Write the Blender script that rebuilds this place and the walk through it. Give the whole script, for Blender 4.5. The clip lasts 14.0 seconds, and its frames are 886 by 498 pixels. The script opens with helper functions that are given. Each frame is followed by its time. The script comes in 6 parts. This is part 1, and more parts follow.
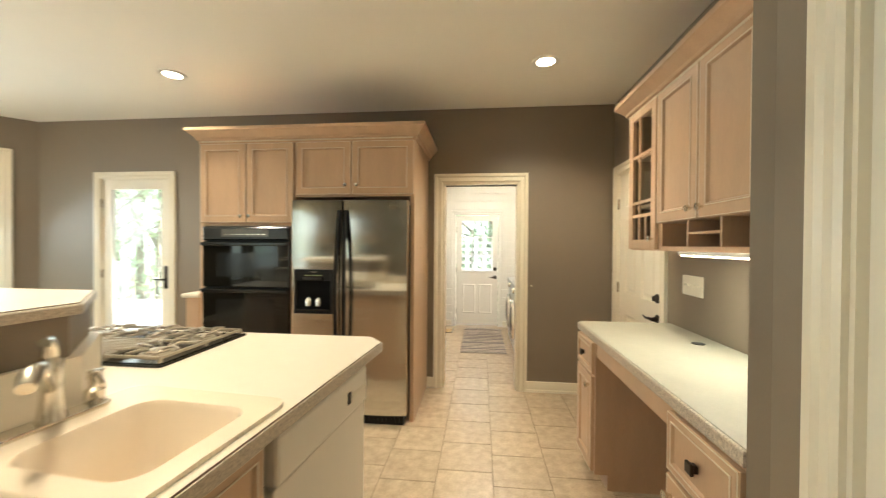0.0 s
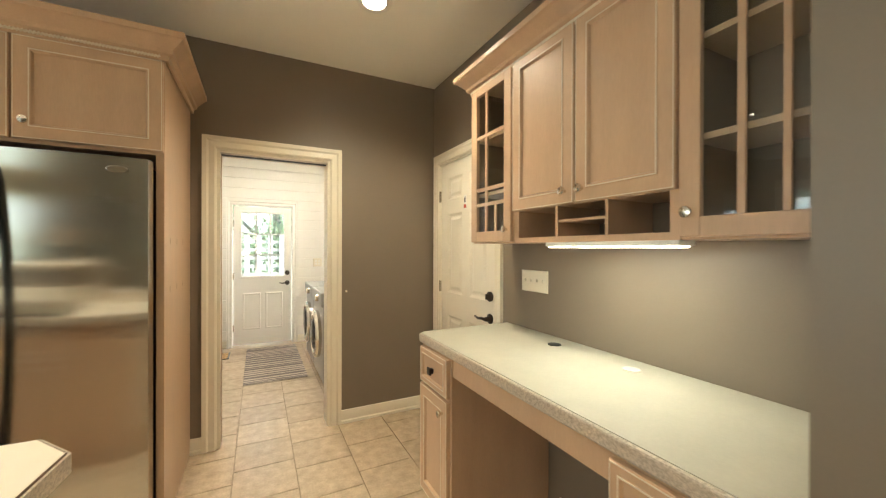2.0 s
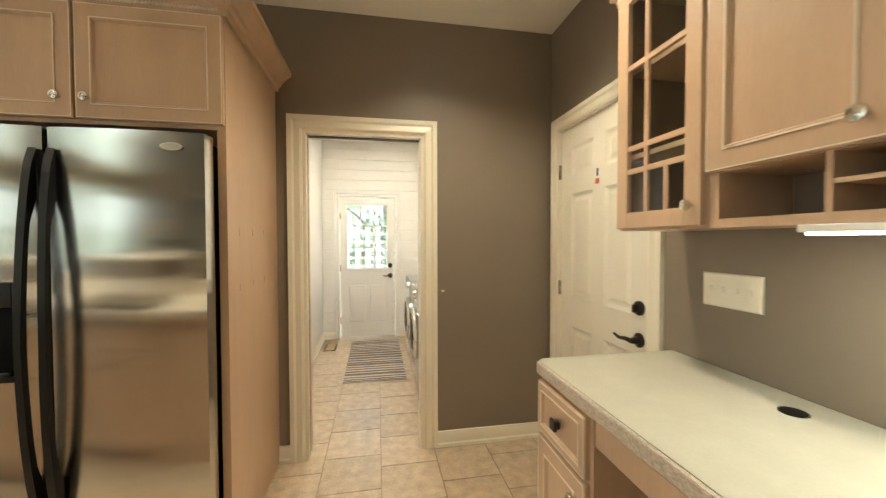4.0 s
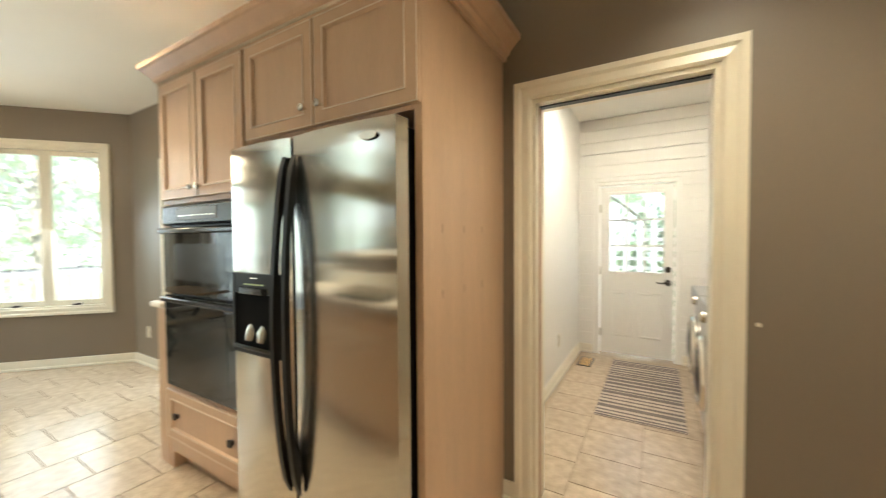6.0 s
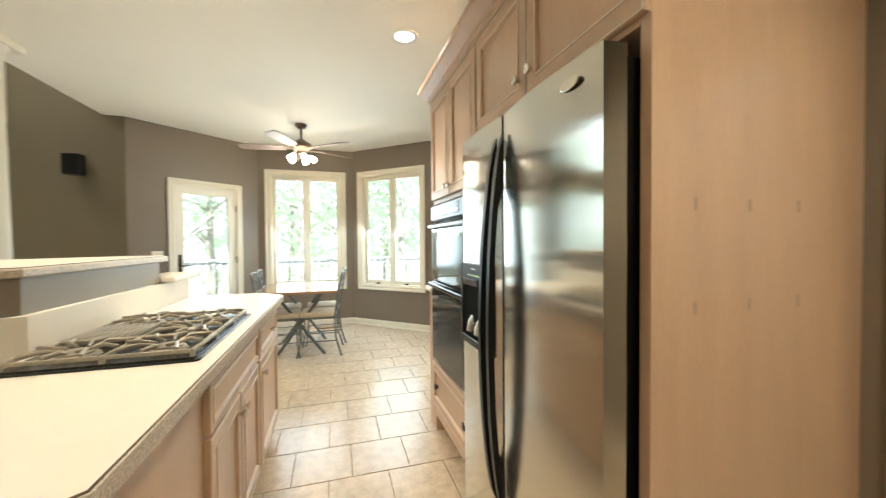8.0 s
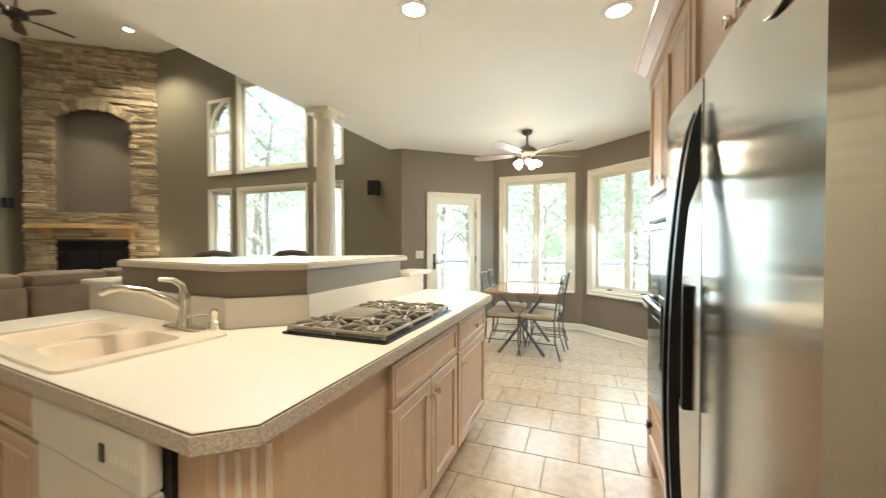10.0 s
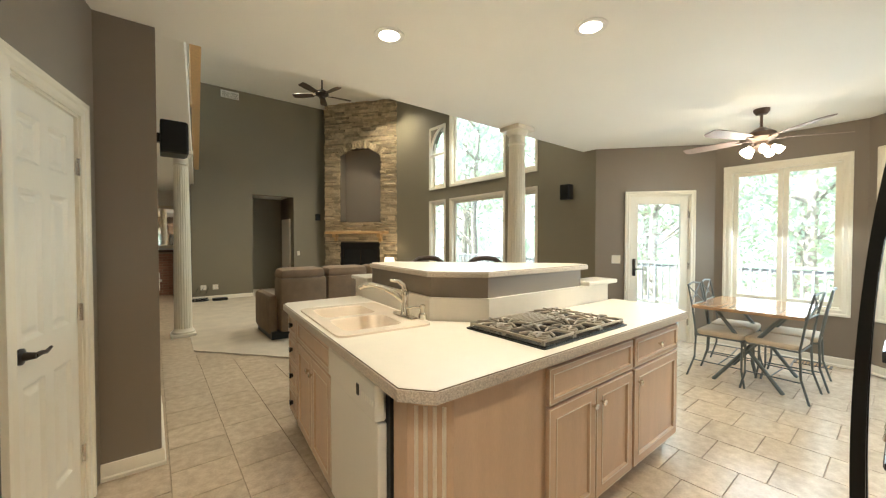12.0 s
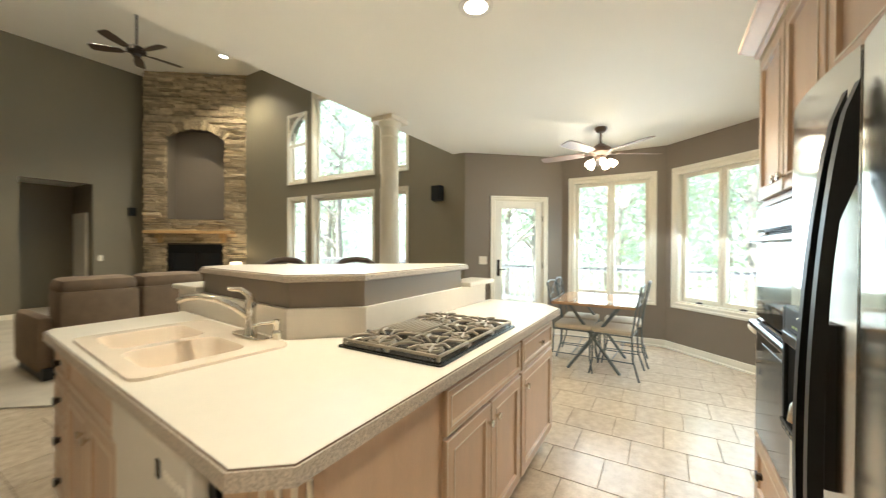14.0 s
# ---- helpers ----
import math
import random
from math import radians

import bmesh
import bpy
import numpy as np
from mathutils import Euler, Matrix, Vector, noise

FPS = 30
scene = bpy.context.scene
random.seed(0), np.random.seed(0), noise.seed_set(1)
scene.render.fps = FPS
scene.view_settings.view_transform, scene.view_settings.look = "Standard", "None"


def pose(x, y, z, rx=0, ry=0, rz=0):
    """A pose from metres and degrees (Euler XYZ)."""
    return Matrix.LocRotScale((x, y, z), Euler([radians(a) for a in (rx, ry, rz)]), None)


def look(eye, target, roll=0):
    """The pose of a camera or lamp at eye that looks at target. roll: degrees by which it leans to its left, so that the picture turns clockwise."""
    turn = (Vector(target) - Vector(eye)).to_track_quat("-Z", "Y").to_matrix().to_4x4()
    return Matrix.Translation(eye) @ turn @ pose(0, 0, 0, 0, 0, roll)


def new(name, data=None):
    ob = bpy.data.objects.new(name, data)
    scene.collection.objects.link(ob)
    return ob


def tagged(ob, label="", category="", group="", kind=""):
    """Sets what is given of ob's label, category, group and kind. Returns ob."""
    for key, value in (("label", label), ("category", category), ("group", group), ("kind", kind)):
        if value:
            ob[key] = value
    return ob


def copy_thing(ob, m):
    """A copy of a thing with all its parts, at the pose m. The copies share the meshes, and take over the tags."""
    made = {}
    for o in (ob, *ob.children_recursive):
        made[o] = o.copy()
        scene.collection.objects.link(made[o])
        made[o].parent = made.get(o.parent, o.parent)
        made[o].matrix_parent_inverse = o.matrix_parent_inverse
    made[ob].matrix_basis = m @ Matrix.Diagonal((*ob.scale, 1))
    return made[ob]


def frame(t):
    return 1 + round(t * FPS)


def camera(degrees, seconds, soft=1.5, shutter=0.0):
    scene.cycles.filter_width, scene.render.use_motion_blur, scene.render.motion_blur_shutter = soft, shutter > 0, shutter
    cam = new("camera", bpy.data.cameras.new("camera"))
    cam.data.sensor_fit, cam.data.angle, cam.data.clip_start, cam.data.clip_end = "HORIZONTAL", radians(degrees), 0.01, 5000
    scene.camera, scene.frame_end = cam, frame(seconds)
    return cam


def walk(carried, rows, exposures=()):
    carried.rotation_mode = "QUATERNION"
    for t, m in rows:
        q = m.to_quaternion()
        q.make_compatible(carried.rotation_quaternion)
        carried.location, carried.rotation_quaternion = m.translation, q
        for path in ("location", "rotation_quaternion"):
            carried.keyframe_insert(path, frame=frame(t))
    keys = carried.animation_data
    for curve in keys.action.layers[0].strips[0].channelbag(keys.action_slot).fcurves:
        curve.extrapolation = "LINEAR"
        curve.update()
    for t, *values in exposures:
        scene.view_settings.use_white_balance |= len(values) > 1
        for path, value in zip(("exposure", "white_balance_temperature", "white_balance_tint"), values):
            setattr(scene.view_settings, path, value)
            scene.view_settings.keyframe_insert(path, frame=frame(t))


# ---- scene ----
cam = camera(100.7, 14.0, 1.2, 0.5)
PATH = [
    (0, (0.151, 0.045, 1.375), (-0.053, 2.035, 1.356), 0.40),
    (0.5, (0.105, 0.201, 1.368), (0.202, 2.199, 1.354), 0.24),
    (1, (0.078, 0.391, 1.354), (0.431, 2.359, 1.341), 0.20),
    (1.5, (0.057, 0.576, 1.345), (0.693, 2.472, 1.334), 0.20),
    (2, (0.030, 0.741, 1.329), (0.929, 2.527, 1.325), 0.15),
    (4.5, (0.264, 1.435, 1.323), (0.412, 3.429, 1.271), -0.48),
    (5, (0.302, 1.599, 1.320), (0.195, 3.596, 1.270), -0.54),
    (5.5, (0.359, 1.697, 1.313), (-0.230, 3.608, 1.262), 0.33),
    (6, (0.313, 1.835, 1.323), (-0.701, 3.557, 1.267), -0.38),
    (6.5, (0.339, 1.899, 1.289), (-1.053, 3.335, 1.248), -0.33),
    (7, (0.320, 2.000, 1.273), (-1.284, 3.194, 1.229), -0.49),
    (7.5, (0.298, 2.094, 1.276), (-1.480, 3.009, 1.233), -0.40),
    (8, (0.272, 2.191, 1.279), (-1.644, 2.763, 1.238), -0.42),
    (10.5, (0.189, 2.557, 1.321), (-1.545, 1.562, 1.290), 0.07),
    (11, (0.227, 2.641, 1.348), (-1.325, 1.381, 1.316), 0.07),
    (11.5, (0.276, 2.698, 1.370), (-1.090, 1.237, 1.330), 0.03),
    (12, (0.299, 2.750, 1.387), (-0.942, 1.182, 1.344), 0.01),
    (12.5, (0.314, 2.749, 1.385), (-0.916, 1.172, 1.344), 0.28),
    (13, (0.266, 2.677, 1.383), (-1.056, 1.177, 1.338), 0.24),
    (13.5, (0.169, 2.547, 1.365), (-1.366, 1.265, 1.331), 0.29),
    (14, (0.072, 2.449, 1.342), (-1.645, 1.424, 1.324), 0.23),
]
walk(cam, [(t, look(eye, target, roll)) for t, eye, target, roll in PATH],
     [(0, 1.97, 6200, 8), (2.2, 1.92, 6150, 8), (4.6, 1.82, 6100, 8), (6.0, 1.84, 6000, 8), (8.2, 1.88, 5800, 8), (14, 1.87, 5750, 8)])

# ---- world, sun, large lights, exposure ----
world = bpy.data.worlds.new("world")
scene.world = world
world.use_nodes = True
wn = world.node_tree.nodes
sky = wn.new("ShaderNodeTexSky")
sky.sky_type = "NISHITA"
sky.sun_disc = False
sky.sun_elevation, sky.sun_rotation = radians(52), radians(65)
world.node_tree.links.new(sky.outputs[0], wn["Background"].inputs[0])
wn["Background"].inputs[1].default_value = 0.15
sun = new("sun", bpy.data.lights.new("sun", "SUN"))
sun.data.energy, sun.data.angle, sun.data.color = 4.0, radians(0.5), (1, 0.95, 0.87)
sun.matrix_basis = look((0, 0, 0), (-0.55, 0.25, -0.8))


def area_lamp(name, m, w, h, energy, colour):
    lamp = bpy.data.lights.new(name, "AREA")
    lamp.shape, lamp.size, lamp.size_y, lamp.energy, lamp.color = "RECTANGLE", w, h, energy, colour
    ob = new(name, lamp)
    ob.matrix_basis = m
    return ob


def spot_lamp(name, x, y, z, energy, colour, angle=140, blend=0.9, radius=0.06):
    lamp = bpy.data.lights.new(name, "SPOT")
    lamp.energy, lamp.color, lamp.spot_size, lamp.spot_blend, lamp.shadow_soft_size = energy, colour, radians(angle), blend, radius
    ob = new(name, lamp)
    ob.matrix_basis = pose(x, y, z)
    return ob


def point_lamp(name, x, y, z, energy, colour, radius=0.05):
    lamp = bpy.data.lights.new(name, "POINT")
    lamp.energy, lamp.color, lamp.shadow_soft_size = energy, colour, radius
    ob = new(name, lamp)
    ob.matrix_basis = pose(x, y, z)
    return ob


CEIL = 2.685
WARM = (1.0, 0.865, 0.61)
DAY = (0.88, 0.98, 1.0)
DOWNLIGHTS = [(0.60, 2.72), (-2.237, 2.674), (-1.80, 1.54), (-0.89, 0.70)]
spot_lamp("downlight_lamp", 0.60, 2.72, CEIL - 0.02, 29, WARM, 134, 0.7)
spot_lamp("downlight_lamp", -2.237, 2.674, CEIL - 0.02, 26, WARM, 130, 0.7)
for (lx, ly), watts in zip(DOWNLIGHTS[2:], (30, 20)):
    spot_lamp("downlight_lamp", lx, ly, CEIL - 0.02, watts, WARM, 120, 0.7)
# daylight of the sky in the window openings, falling downwards
area_lamp("sky_window_bay", look((-5.69, 1.816, 1.45), (-3.9, 1.816, 0.2)), 1.0, 1.5, 8.5, DAY)
area_lamp("sky_window_bay_side", look((-5.19, 3.06, 1.45), (-4.0, 1.9, 0.2)), 1.0, 1.5, 7.5, DAY)
area_lamp("sky_patio_door", look((-5.24, 0.59, 1.1), (-4, 1.7, 0.1)), 0.55, 1.6, 2, DAY)
area_lamp("sky_window_living_low", look((-4.70, -2.65, 1.45), (-2, -2.65, 0.2)), 3.0, 1.4, 5, DAY)
area_lamp("sky_window_living_high", look((-4.70, -2.65, 3.3), (-2, -2.65, 1.6)), 3.0, 1.3, 8, DAY)
# Area lamp added for the laundry's brightness; its source is assumed.
area_lamp("laundry_fill_lamp", pose(0.25, 5.0, 2.595), 0.62, 0.42, 4.2, (1.0, 0.95, 0.89))
area_lamp("sky_side_door", look((-3.48, 3.66, 1.1), (-3.48, 2, 0.4)), 0.55, 1.6, 3, DAY)
area_lamp("under_cabinet_lamp", pose(1.13, 1.635, 1.325), 0.06, 0.5, 0.5, (0.86, 1.0, 0.86))
# Unseen lamp added to brighten the hall.
spot_lamp("hall_fill_lamp", 0.9, -6.8, 2.66, 16, WARM, 120, 0.6)
# Only the first light is known; three are added, unseen, to brighten the room.
LIVING_LIGHTS = [(-3.93, -4.98), (-1.2, -4.3), (-3.7, -2.0), (-1.2, -2.0)]
for (lx, ly), watts in zip(LIVING_LIGHTS, (80, 75, 66, 10)):
    spot_lamp("living_lamp_and_fill", lx, ly, 5.0, watts, WARM, 120, 0.7)
point_lamp("table_lamp_bulb", -4.30, -5.20, 0.92, 2.0, WARM, 0.05)


# ---- materials ----
def material(name, colour, rough=0.5, metal=0.0, vary=0.08, scale=8.0, fine=60.0, bump=0.0, grain=None, spec=0.5, random_value=0.0, coat=0.0):
    """A surface with variation at two scales; grain=(x, y, z) stretches it."""
    m = bpy.data.materials.new(name)
    m.use_nodes = True
    nt = m.node_tree
    n, l = nt.nodes, nt.links
    b = n["Principled BSDF"]
    b.inputs["Roughness"].default_value, b.inputs["Metallic"].default_value = rough, metal
    b.inputs["Specular IOR Level"].default_value = spec
    b.inputs["Coat Weight"].default_value = coat
    tc = n.new("ShaderNodeTexCoord")
    mp = n.new("ShaderNodeMapping")
    l.new(tc.outputs["Object"], mp.inputs["Vector"])
    if grain:
        mp.inputs["Scale"].default_value = grain
    n1, n2 = n.new("ShaderNodeTexNoise"), n.new("ShaderNodeTexNoise")
    n1.inputs["Scale"].default_value, n2.inputs["Scale"].default_value = scale, fine
    n1.inputs["Detail"].default_value, n2.inputs["Detail"].default_value = 4, 3
    for k in (n1, n2):
        l.new(mp.outputs[0], k.inputs["Vector"])
    add = n.new("ShaderNodeMath")
    add.operation = "MULTIPLY_ADD"
    l.new(n1.outputs["Fac"], add.inputs[0])
    add.inputs[1].default_value = 0.65
    half = n.new("ShaderNodeMath")
    half.operation = "MULTIPLY"
    l.new(n2.outputs["Fac"], half.inputs[0])
    half.inputs[1].default_value = 0.35
    l.new(half.outputs[0], add.inputs[2])
    ramp = n.new("ShaderNodeMapRange")
    ramp.inputs["From Min"].default_value, ramp.inputs["From Max"].default_value = 0.3, 0.7
    ramp.inputs["To Min"].default_value, ramp.inputs["To Max"].default_value = 1 - vary, 1 + vary
    l.new(add.outputs[0], ramp.inputs["Value"])
    hsv = n.new("ShaderNodeHueSaturation")
    hsv.inputs["Color"].default_value = (*colour, 1)
    value = ramp.outputs[0]
    if random_value:
        oi = n.new("ShaderNodeObjectInfo")
        geo = n.new("ShaderNodeNewGeometry")
        s1 = n.new("ShaderNodeMath")
        s1.operation = "ADD"
        l.new(oi.outputs["Random"], s1.inputs[0])
        l.new(geo.outputs["Random Per Island"], s1.inputs[1])
        rr = n.new("ShaderNodeMapRange")
        rr.inputs["From Max"].default_value = 2.0
        rr.inputs["To Min"].default_value, rr.inputs["To Max"].default_value = 1 - random_value, 1 + random_value
        l.new(s1.outputs[0], rr.inputs["Value"])
        mu = n.new("ShaderNodeMath")
        mu.operation = "MULTIPLY"
        l.new(value, mu.inputs[0])
        l.new(rr.outputs[0], mu.inputs[1])
        value = mu.outputs[0]
    l.new(value, hsv.inputs["Value"])
    l.new(hsv.outputs[0], b.inputs["Base Color"])
    rm = n.new("ShaderNodeMapRange")
    rm.inputs["To Min"].default_value, rm.inputs["To Max"].default_value = max(0.02, rough * 0.85), min(1, rough * 1.15)
    l.new(n1.outputs["Fac"], rm.inputs["Value"])
    l.new(rm.outputs[0], b.inputs["Roughness"])
    if bump:
        bp = n.new("ShaderNodeBump")
        bp.inputs["Strength"].default_value, bp.inputs["Distance"].default_value = 0.6, bump
        l.new(add.outputs[0], bp.inputs["Height"])
        l.new(bp.outputs[0], b.inputs["Normal"])
    return m


def glowing(name, colour, strength):
    m = bpy.data.materials.new(name)
    m.use_nodes = True
    b = m.node_tree.nodes["Principled BSDF"]
    b.inputs["Emission Color"].default_value, b.inputs["Emission Strength"].default_value = (*colour, 1), strength
    b.inputs["Base Color"].default_value = (*colour, 1)
    return m


def glass_material():
    m = bpy.data.materials.new("window_glass")
    m.use_nodes = True
    nt = m.node_tree
    nt.nodes.clear()
    out = nt.nodes.new("ShaderNodeOutputMaterial")
    mix = nt.nodes.new("ShaderNodeMixShader")
    lw = nt.nodes.new("ShaderNodeLayerWeight")
    lw.inputs[0].default_value = 0.5
    pw, fr = nt.nodes.new("ShaderNodeMath"), nt.nodes.new("ShaderNodeMath")
    pw.operation, fr.operation = "POWER", "MULTIPLY_ADD"
    pw.inputs[1].default_value, fr.inputs[1].default_value, fr.inputs[2].default_value = 5.0, 0.9, 0.035
    nt.links.new(lw.outputs["Facing"], pw.inputs[0])
    nt.links.new(pw.outputs[0], fr.inputs[0])
    t, g = nt.nodes.new("ShaderNodeBsdfTransparent"), nt.nodes.new("ShaderNodeBsdfGlossy")
    g.inputs["Roughness"].default_value = 0.02
    t.inputs[0].default_value = (0.97, 0.99, 0.98, 1)
    nt.links.new(fr.outputs[0], mix.inputs[0])
    nt.links.new(t.outputs[0], mix.inputs[1])
    nt.links.new(g.outputs[0], mix.inputs[2])
    nt.links.new(mix.outputs[0], out.inputs[0])
    return m


WALL = material("taupe_wall_paint", (0.215, 0.172, 0.125), 0.42, vary=0.04, scale=2, fine=180, bump=0.0006)
GREEN = material("olive_grey_wall_paint", (0.195, 0.165, 0.108), 0.5, vary=0.04, scale=2, fine=180, bump=0.0006)
WHITE = material("white_wall_paint", (0.80, 0.77, 0.71), 0.5, vary=0.02, scale=3, fine=150)
CEILING = material("ceiling_paint", (0.88, 0.85, 0.77), 0.75, vary=0.02, scale=1.5, fine=150, bump=0.0008)
TRIM = material("cream_trim_paint", (0.78, 0.71, 0.57), 0.32, vary=0.03, scale=4, fine=90)
DOORPAINT = material("cream_door_paint", (0.80, 0.74, 0.62), 0.35, vary=0.03, scale=4, fine=90)
MAPLE = material("pickled_maple", (0.55, 0.37, 0.235), 0.36, vary=0.09, scale=3.5, fine=60, grain=(3.5, 3.5, 0.6), bump=0.0003)
MAPLE_GLAZE = material("glazed_maple_bead", (0.72, 0.63, 0.49), 0.4, vary=0.10, scale=5, fine=70, grain=(5, 5, 0.5))
DESKTOP = material("beige_desk_laminate", (0.48, 0.455, 0.37), 0.48, vary=0.07, scale=10, fine=120)
CREAM = material("cream_laminate", (0.76, 0.69, 0.585), 0.36, vary=0.03, scale=12, fine=260)
SPECK = material("speckled_laminate_edge", (0.50, 0.42, 0.33), 0.4, vary=0.45, scale=160, fine=420)
TILE = material("beige_floor_tile", (0.52, 0.41, 0.29), 0.25, vary=0.21, scale=17, fine=80, bump=0.0015, random_value=0.10)
tile_place = TILE.node_tree.nodes.new("ShaderNodeNewGeometry")
TILE.node_tree.links.new(tile_place.outputs["Position"], TILE.node_tree.nodes["Mapping"].inputs["Vector"])
GROUT = material("grout", (0.36, 0.275, 0.185), 0.9, vary=0.15, scale=20, fine=200)
CARPET = material("beige_carpet", (0.50, 0.43, 0.33), 0.95, vary=0.15, scale=4, fine=300, bump=0.004)
STEEL = material("brushed_steel", (0.62, 0.61, 0.565), 0.13, 1.0, vary=0.02, scale=3, fine=9, grain=(0.2, 0.2, 1.8), bump=0.0009)
STEEL.node_tree.nodes["Principled BSDF"].inputs["Anisotropic"].default_value = 1.0
tang = STEEL.node_tree.nodes.new("ShaderNodeTangent")
tang.direction_type, tang.axis = "RADIAL", "Z"
STEEL.node_tree.links.new(tang.outputs[0], STEEL.node_tree.nodes["Principled BSDF"].inputs["Tangent"])
CHROME = material("brushed_nickel", (0.72, 0.68, 0.60), 0.2, 1.0, vary=0.03)
BLACK = material("black_gloss", (0.012, 0.012, 0.012), 0.12, vary=0.1)
BLACKMATT = material("black_plastic", (0.006, 0.006, 0.005), 0.4, vary=0.1, spec=0.3)
BRONZE = material("dark_bronze", (0.045, 0.035, 0.028), 0.35, 0.8, vary=0.2)
IRON = material("cast_iron", (0.33, 0.28, 0.215), 0.36, 0.25, vary=0.25, fine=120, bump=0.001)
OVENGLASS = material("oven_glass", (0.006, 0.006, 0.005), 0.04, vary=0.1)
STONE = material("ledge_stone", (0.46, 0.355, 0.215), 0.85, vary=0.4, scale=9, fine=60, bump=0.012, random_value=0.6)
MORTAR = material("stone_bed", (0.09, 0.07, 0.045), 0.95, vary=0.3, bump=0.01)
BROWN = material("brown_suede", (0.20, 0.135, 0.082), 0.9, vary=0.2, scale=7, fine=180, bump=0.003)
OAK = material("oak", (0.52, 0.32, 0.13), 0.45, vary=0.2, scale=6, fine=70, grain=(6, 6, 0.6))
TABLEWOOD = material("table_wood", (0.42, 0.25, 0.13), 0.13, vary=0.12, scale=5, fine=60, grain=(0.5, 6, 6))
CUSHION = material("cushion_fabric", (0.52, 0.42, 0.29), 0.85, vary=0.08, fine=220, bump=0.001)
WROUGHT = material("painted_iron", (0.14, 0.145, 0.13), 0.45, 0.5, vary=0.2)
BLADE = material("fan_blade", (0.30, 0.22, 0.18), 0.5, vary=0.12, grain=(1, 6, 6))
WASHER = material("grey_appliance", (0.42, 0.41, 0.40), 0.3, 0.6, vary=0.04)
SINK = material("biscuit_sink", (0.82, 0.70, 0.56), 0.22, vary=0.02)
DECK = material("deck_boards", (0.42, 0.41, 0.39), 0.8, vary=0.2, scale=5, fine=60, grain=(1, 8, 1))
GRASS = material("forest_ground", (0.27, 0.27, 0.17), 0.95, vary=0.4, scale=1.5, fine=20)
BARK = material("bark", (0.42, 0.37, 0.30), 0.95, vary=0.4, scale=10, fine=50, bump=0.02)
RUG1 = material("rug_grey", (0.15, 0.12, 0.105), 0.95, vary=0.2, fine=250)
RUG2 = material("rug_beige", (0.42, 0.35, 0.28), 0.95, vary=0.2, fine=250)
DARKWOOD = material("dark_wood", (0.06, 0.035, 0.02), 0.4, vary=0.2)
# Veneer tone darkened beyond its own brown: the cabinets' inner shade is in the colour.
CASE = material("maple_veneer_shaded", (0.19, 0.132, 0.085), 0.5, vary=0.12, scale=4, fine=70, grain=(4, 4, 0.6))
ENAMEL = material("black_enamel", (0.02, 0.018, 0.015), 0.22, vary=0.15)
FANBROWN = material("fan_brown_metal", (0.17, 0.11, 0.075), 0.4, 0.4, vary=0.15)
GLASS = glass_material()
PRINT_GREEN = material("pale_green_print", (0.42, 0.50, 0.22), 0.5, vary=0.05)
BULB = glowing("lit_lamp", (1.0, 0.86, 0.62), 7.0)


def leaf_material(through_light=0.72):
    m = material("leaves", (0.12, 0.16, 0.07), 0.6, vary=0.3, scale=0.6, fine=8, random_value=0.5)
    nt = m.node_tree
    b = nt.nodes["Principled BSDF"]
    tr, mix = nt.nodes.new("ShaderNodeBsdfTranslucent"), nt.nodes.new("ShaderNodeMixShader")
    tr.inputs[0].default_value = (0.82, 0.88, 0.72, 1)
    mix.inputs[0].default_value = through_light
    nt.links.new(b.outputs[0], mix.inputs[1])
    nt.links.new(tr.outputs[0], mix.inputs[2])
    nt.links.new(mix.outputs[0], nt.nodes["Material Output"].inputs[0])
    return m


LEAF = leaf_material(0.85)
BUSHLEAF = leaf_material(0.3)


# ---- mesh helpers ----
def box(bm, x0, x1, y0, y1, z0, z1, bevel=0.0, m=None):
    x0, x1, y0, y1, z0, z1 = min(x0, x1), max(x0, x1), min(y0, y1), max(y0, y1), min(z0, z1), max(z0, z1)
    t = Matrix.LocRotScale(((x0 + x1) / 2, (y0 + y1) / 2, (z0 + z1) / 2), None, (x1 - x0, y1 - y0, z1 - z0))
    r = bmesh.ops.create_cube(bm, size=1, matrix=(m @ t) if m else t)
    if bevel:
        edges = {e for v in r["verts"] for e in v.link_edges}
        bmesh.ops.bevel(bm, geom=list(edges), offset=bevel, segments=2, affect="EDGES", profile=0.5)
    return bm


def tube(bm, points, radius, seg=10, cap=True):
    """A round bar along points; radius is a number or one a point."""
    pts = [Vector(p) for p in points]
    rad = radius if isinstance(radius, (list, tuple)) else [radius] * len(pts)
    rings, prev = [], None
    for i, p in enumerate(pts):
        d = ((pts[min(i + 1, len(pts) - 1)] - p).normalized() + (p - pts[max(i - 1, 0)]).normalized())
        d = d.normalized() if d.length else Vector((0, 0, 1))
        if prev is None:
            a = d.orthogonal().normalized()
        else:
            a = (prev - d * prev.dot(d)).normalized()
        prev = a
        b = d.cross(a)
        rings.append([bm.verts.new(p + rad[i] * (math.cos(2 * math.pi * k / seg) * a + math.sin(2 * math.pi * k / seg) * b)) for k in range(seg)])
    for r0, r1 in zip(rings, rings[1:]):
        for k in range(seg):
            bm.faces.new((r0[k], r0[(k + 1) % seg], r1[(k + 1) % seg], r1[k]))
    if cap:
        bm.faces.new(rings[0][::-1])
        bm.faces.new(rings[-1])
    return bm


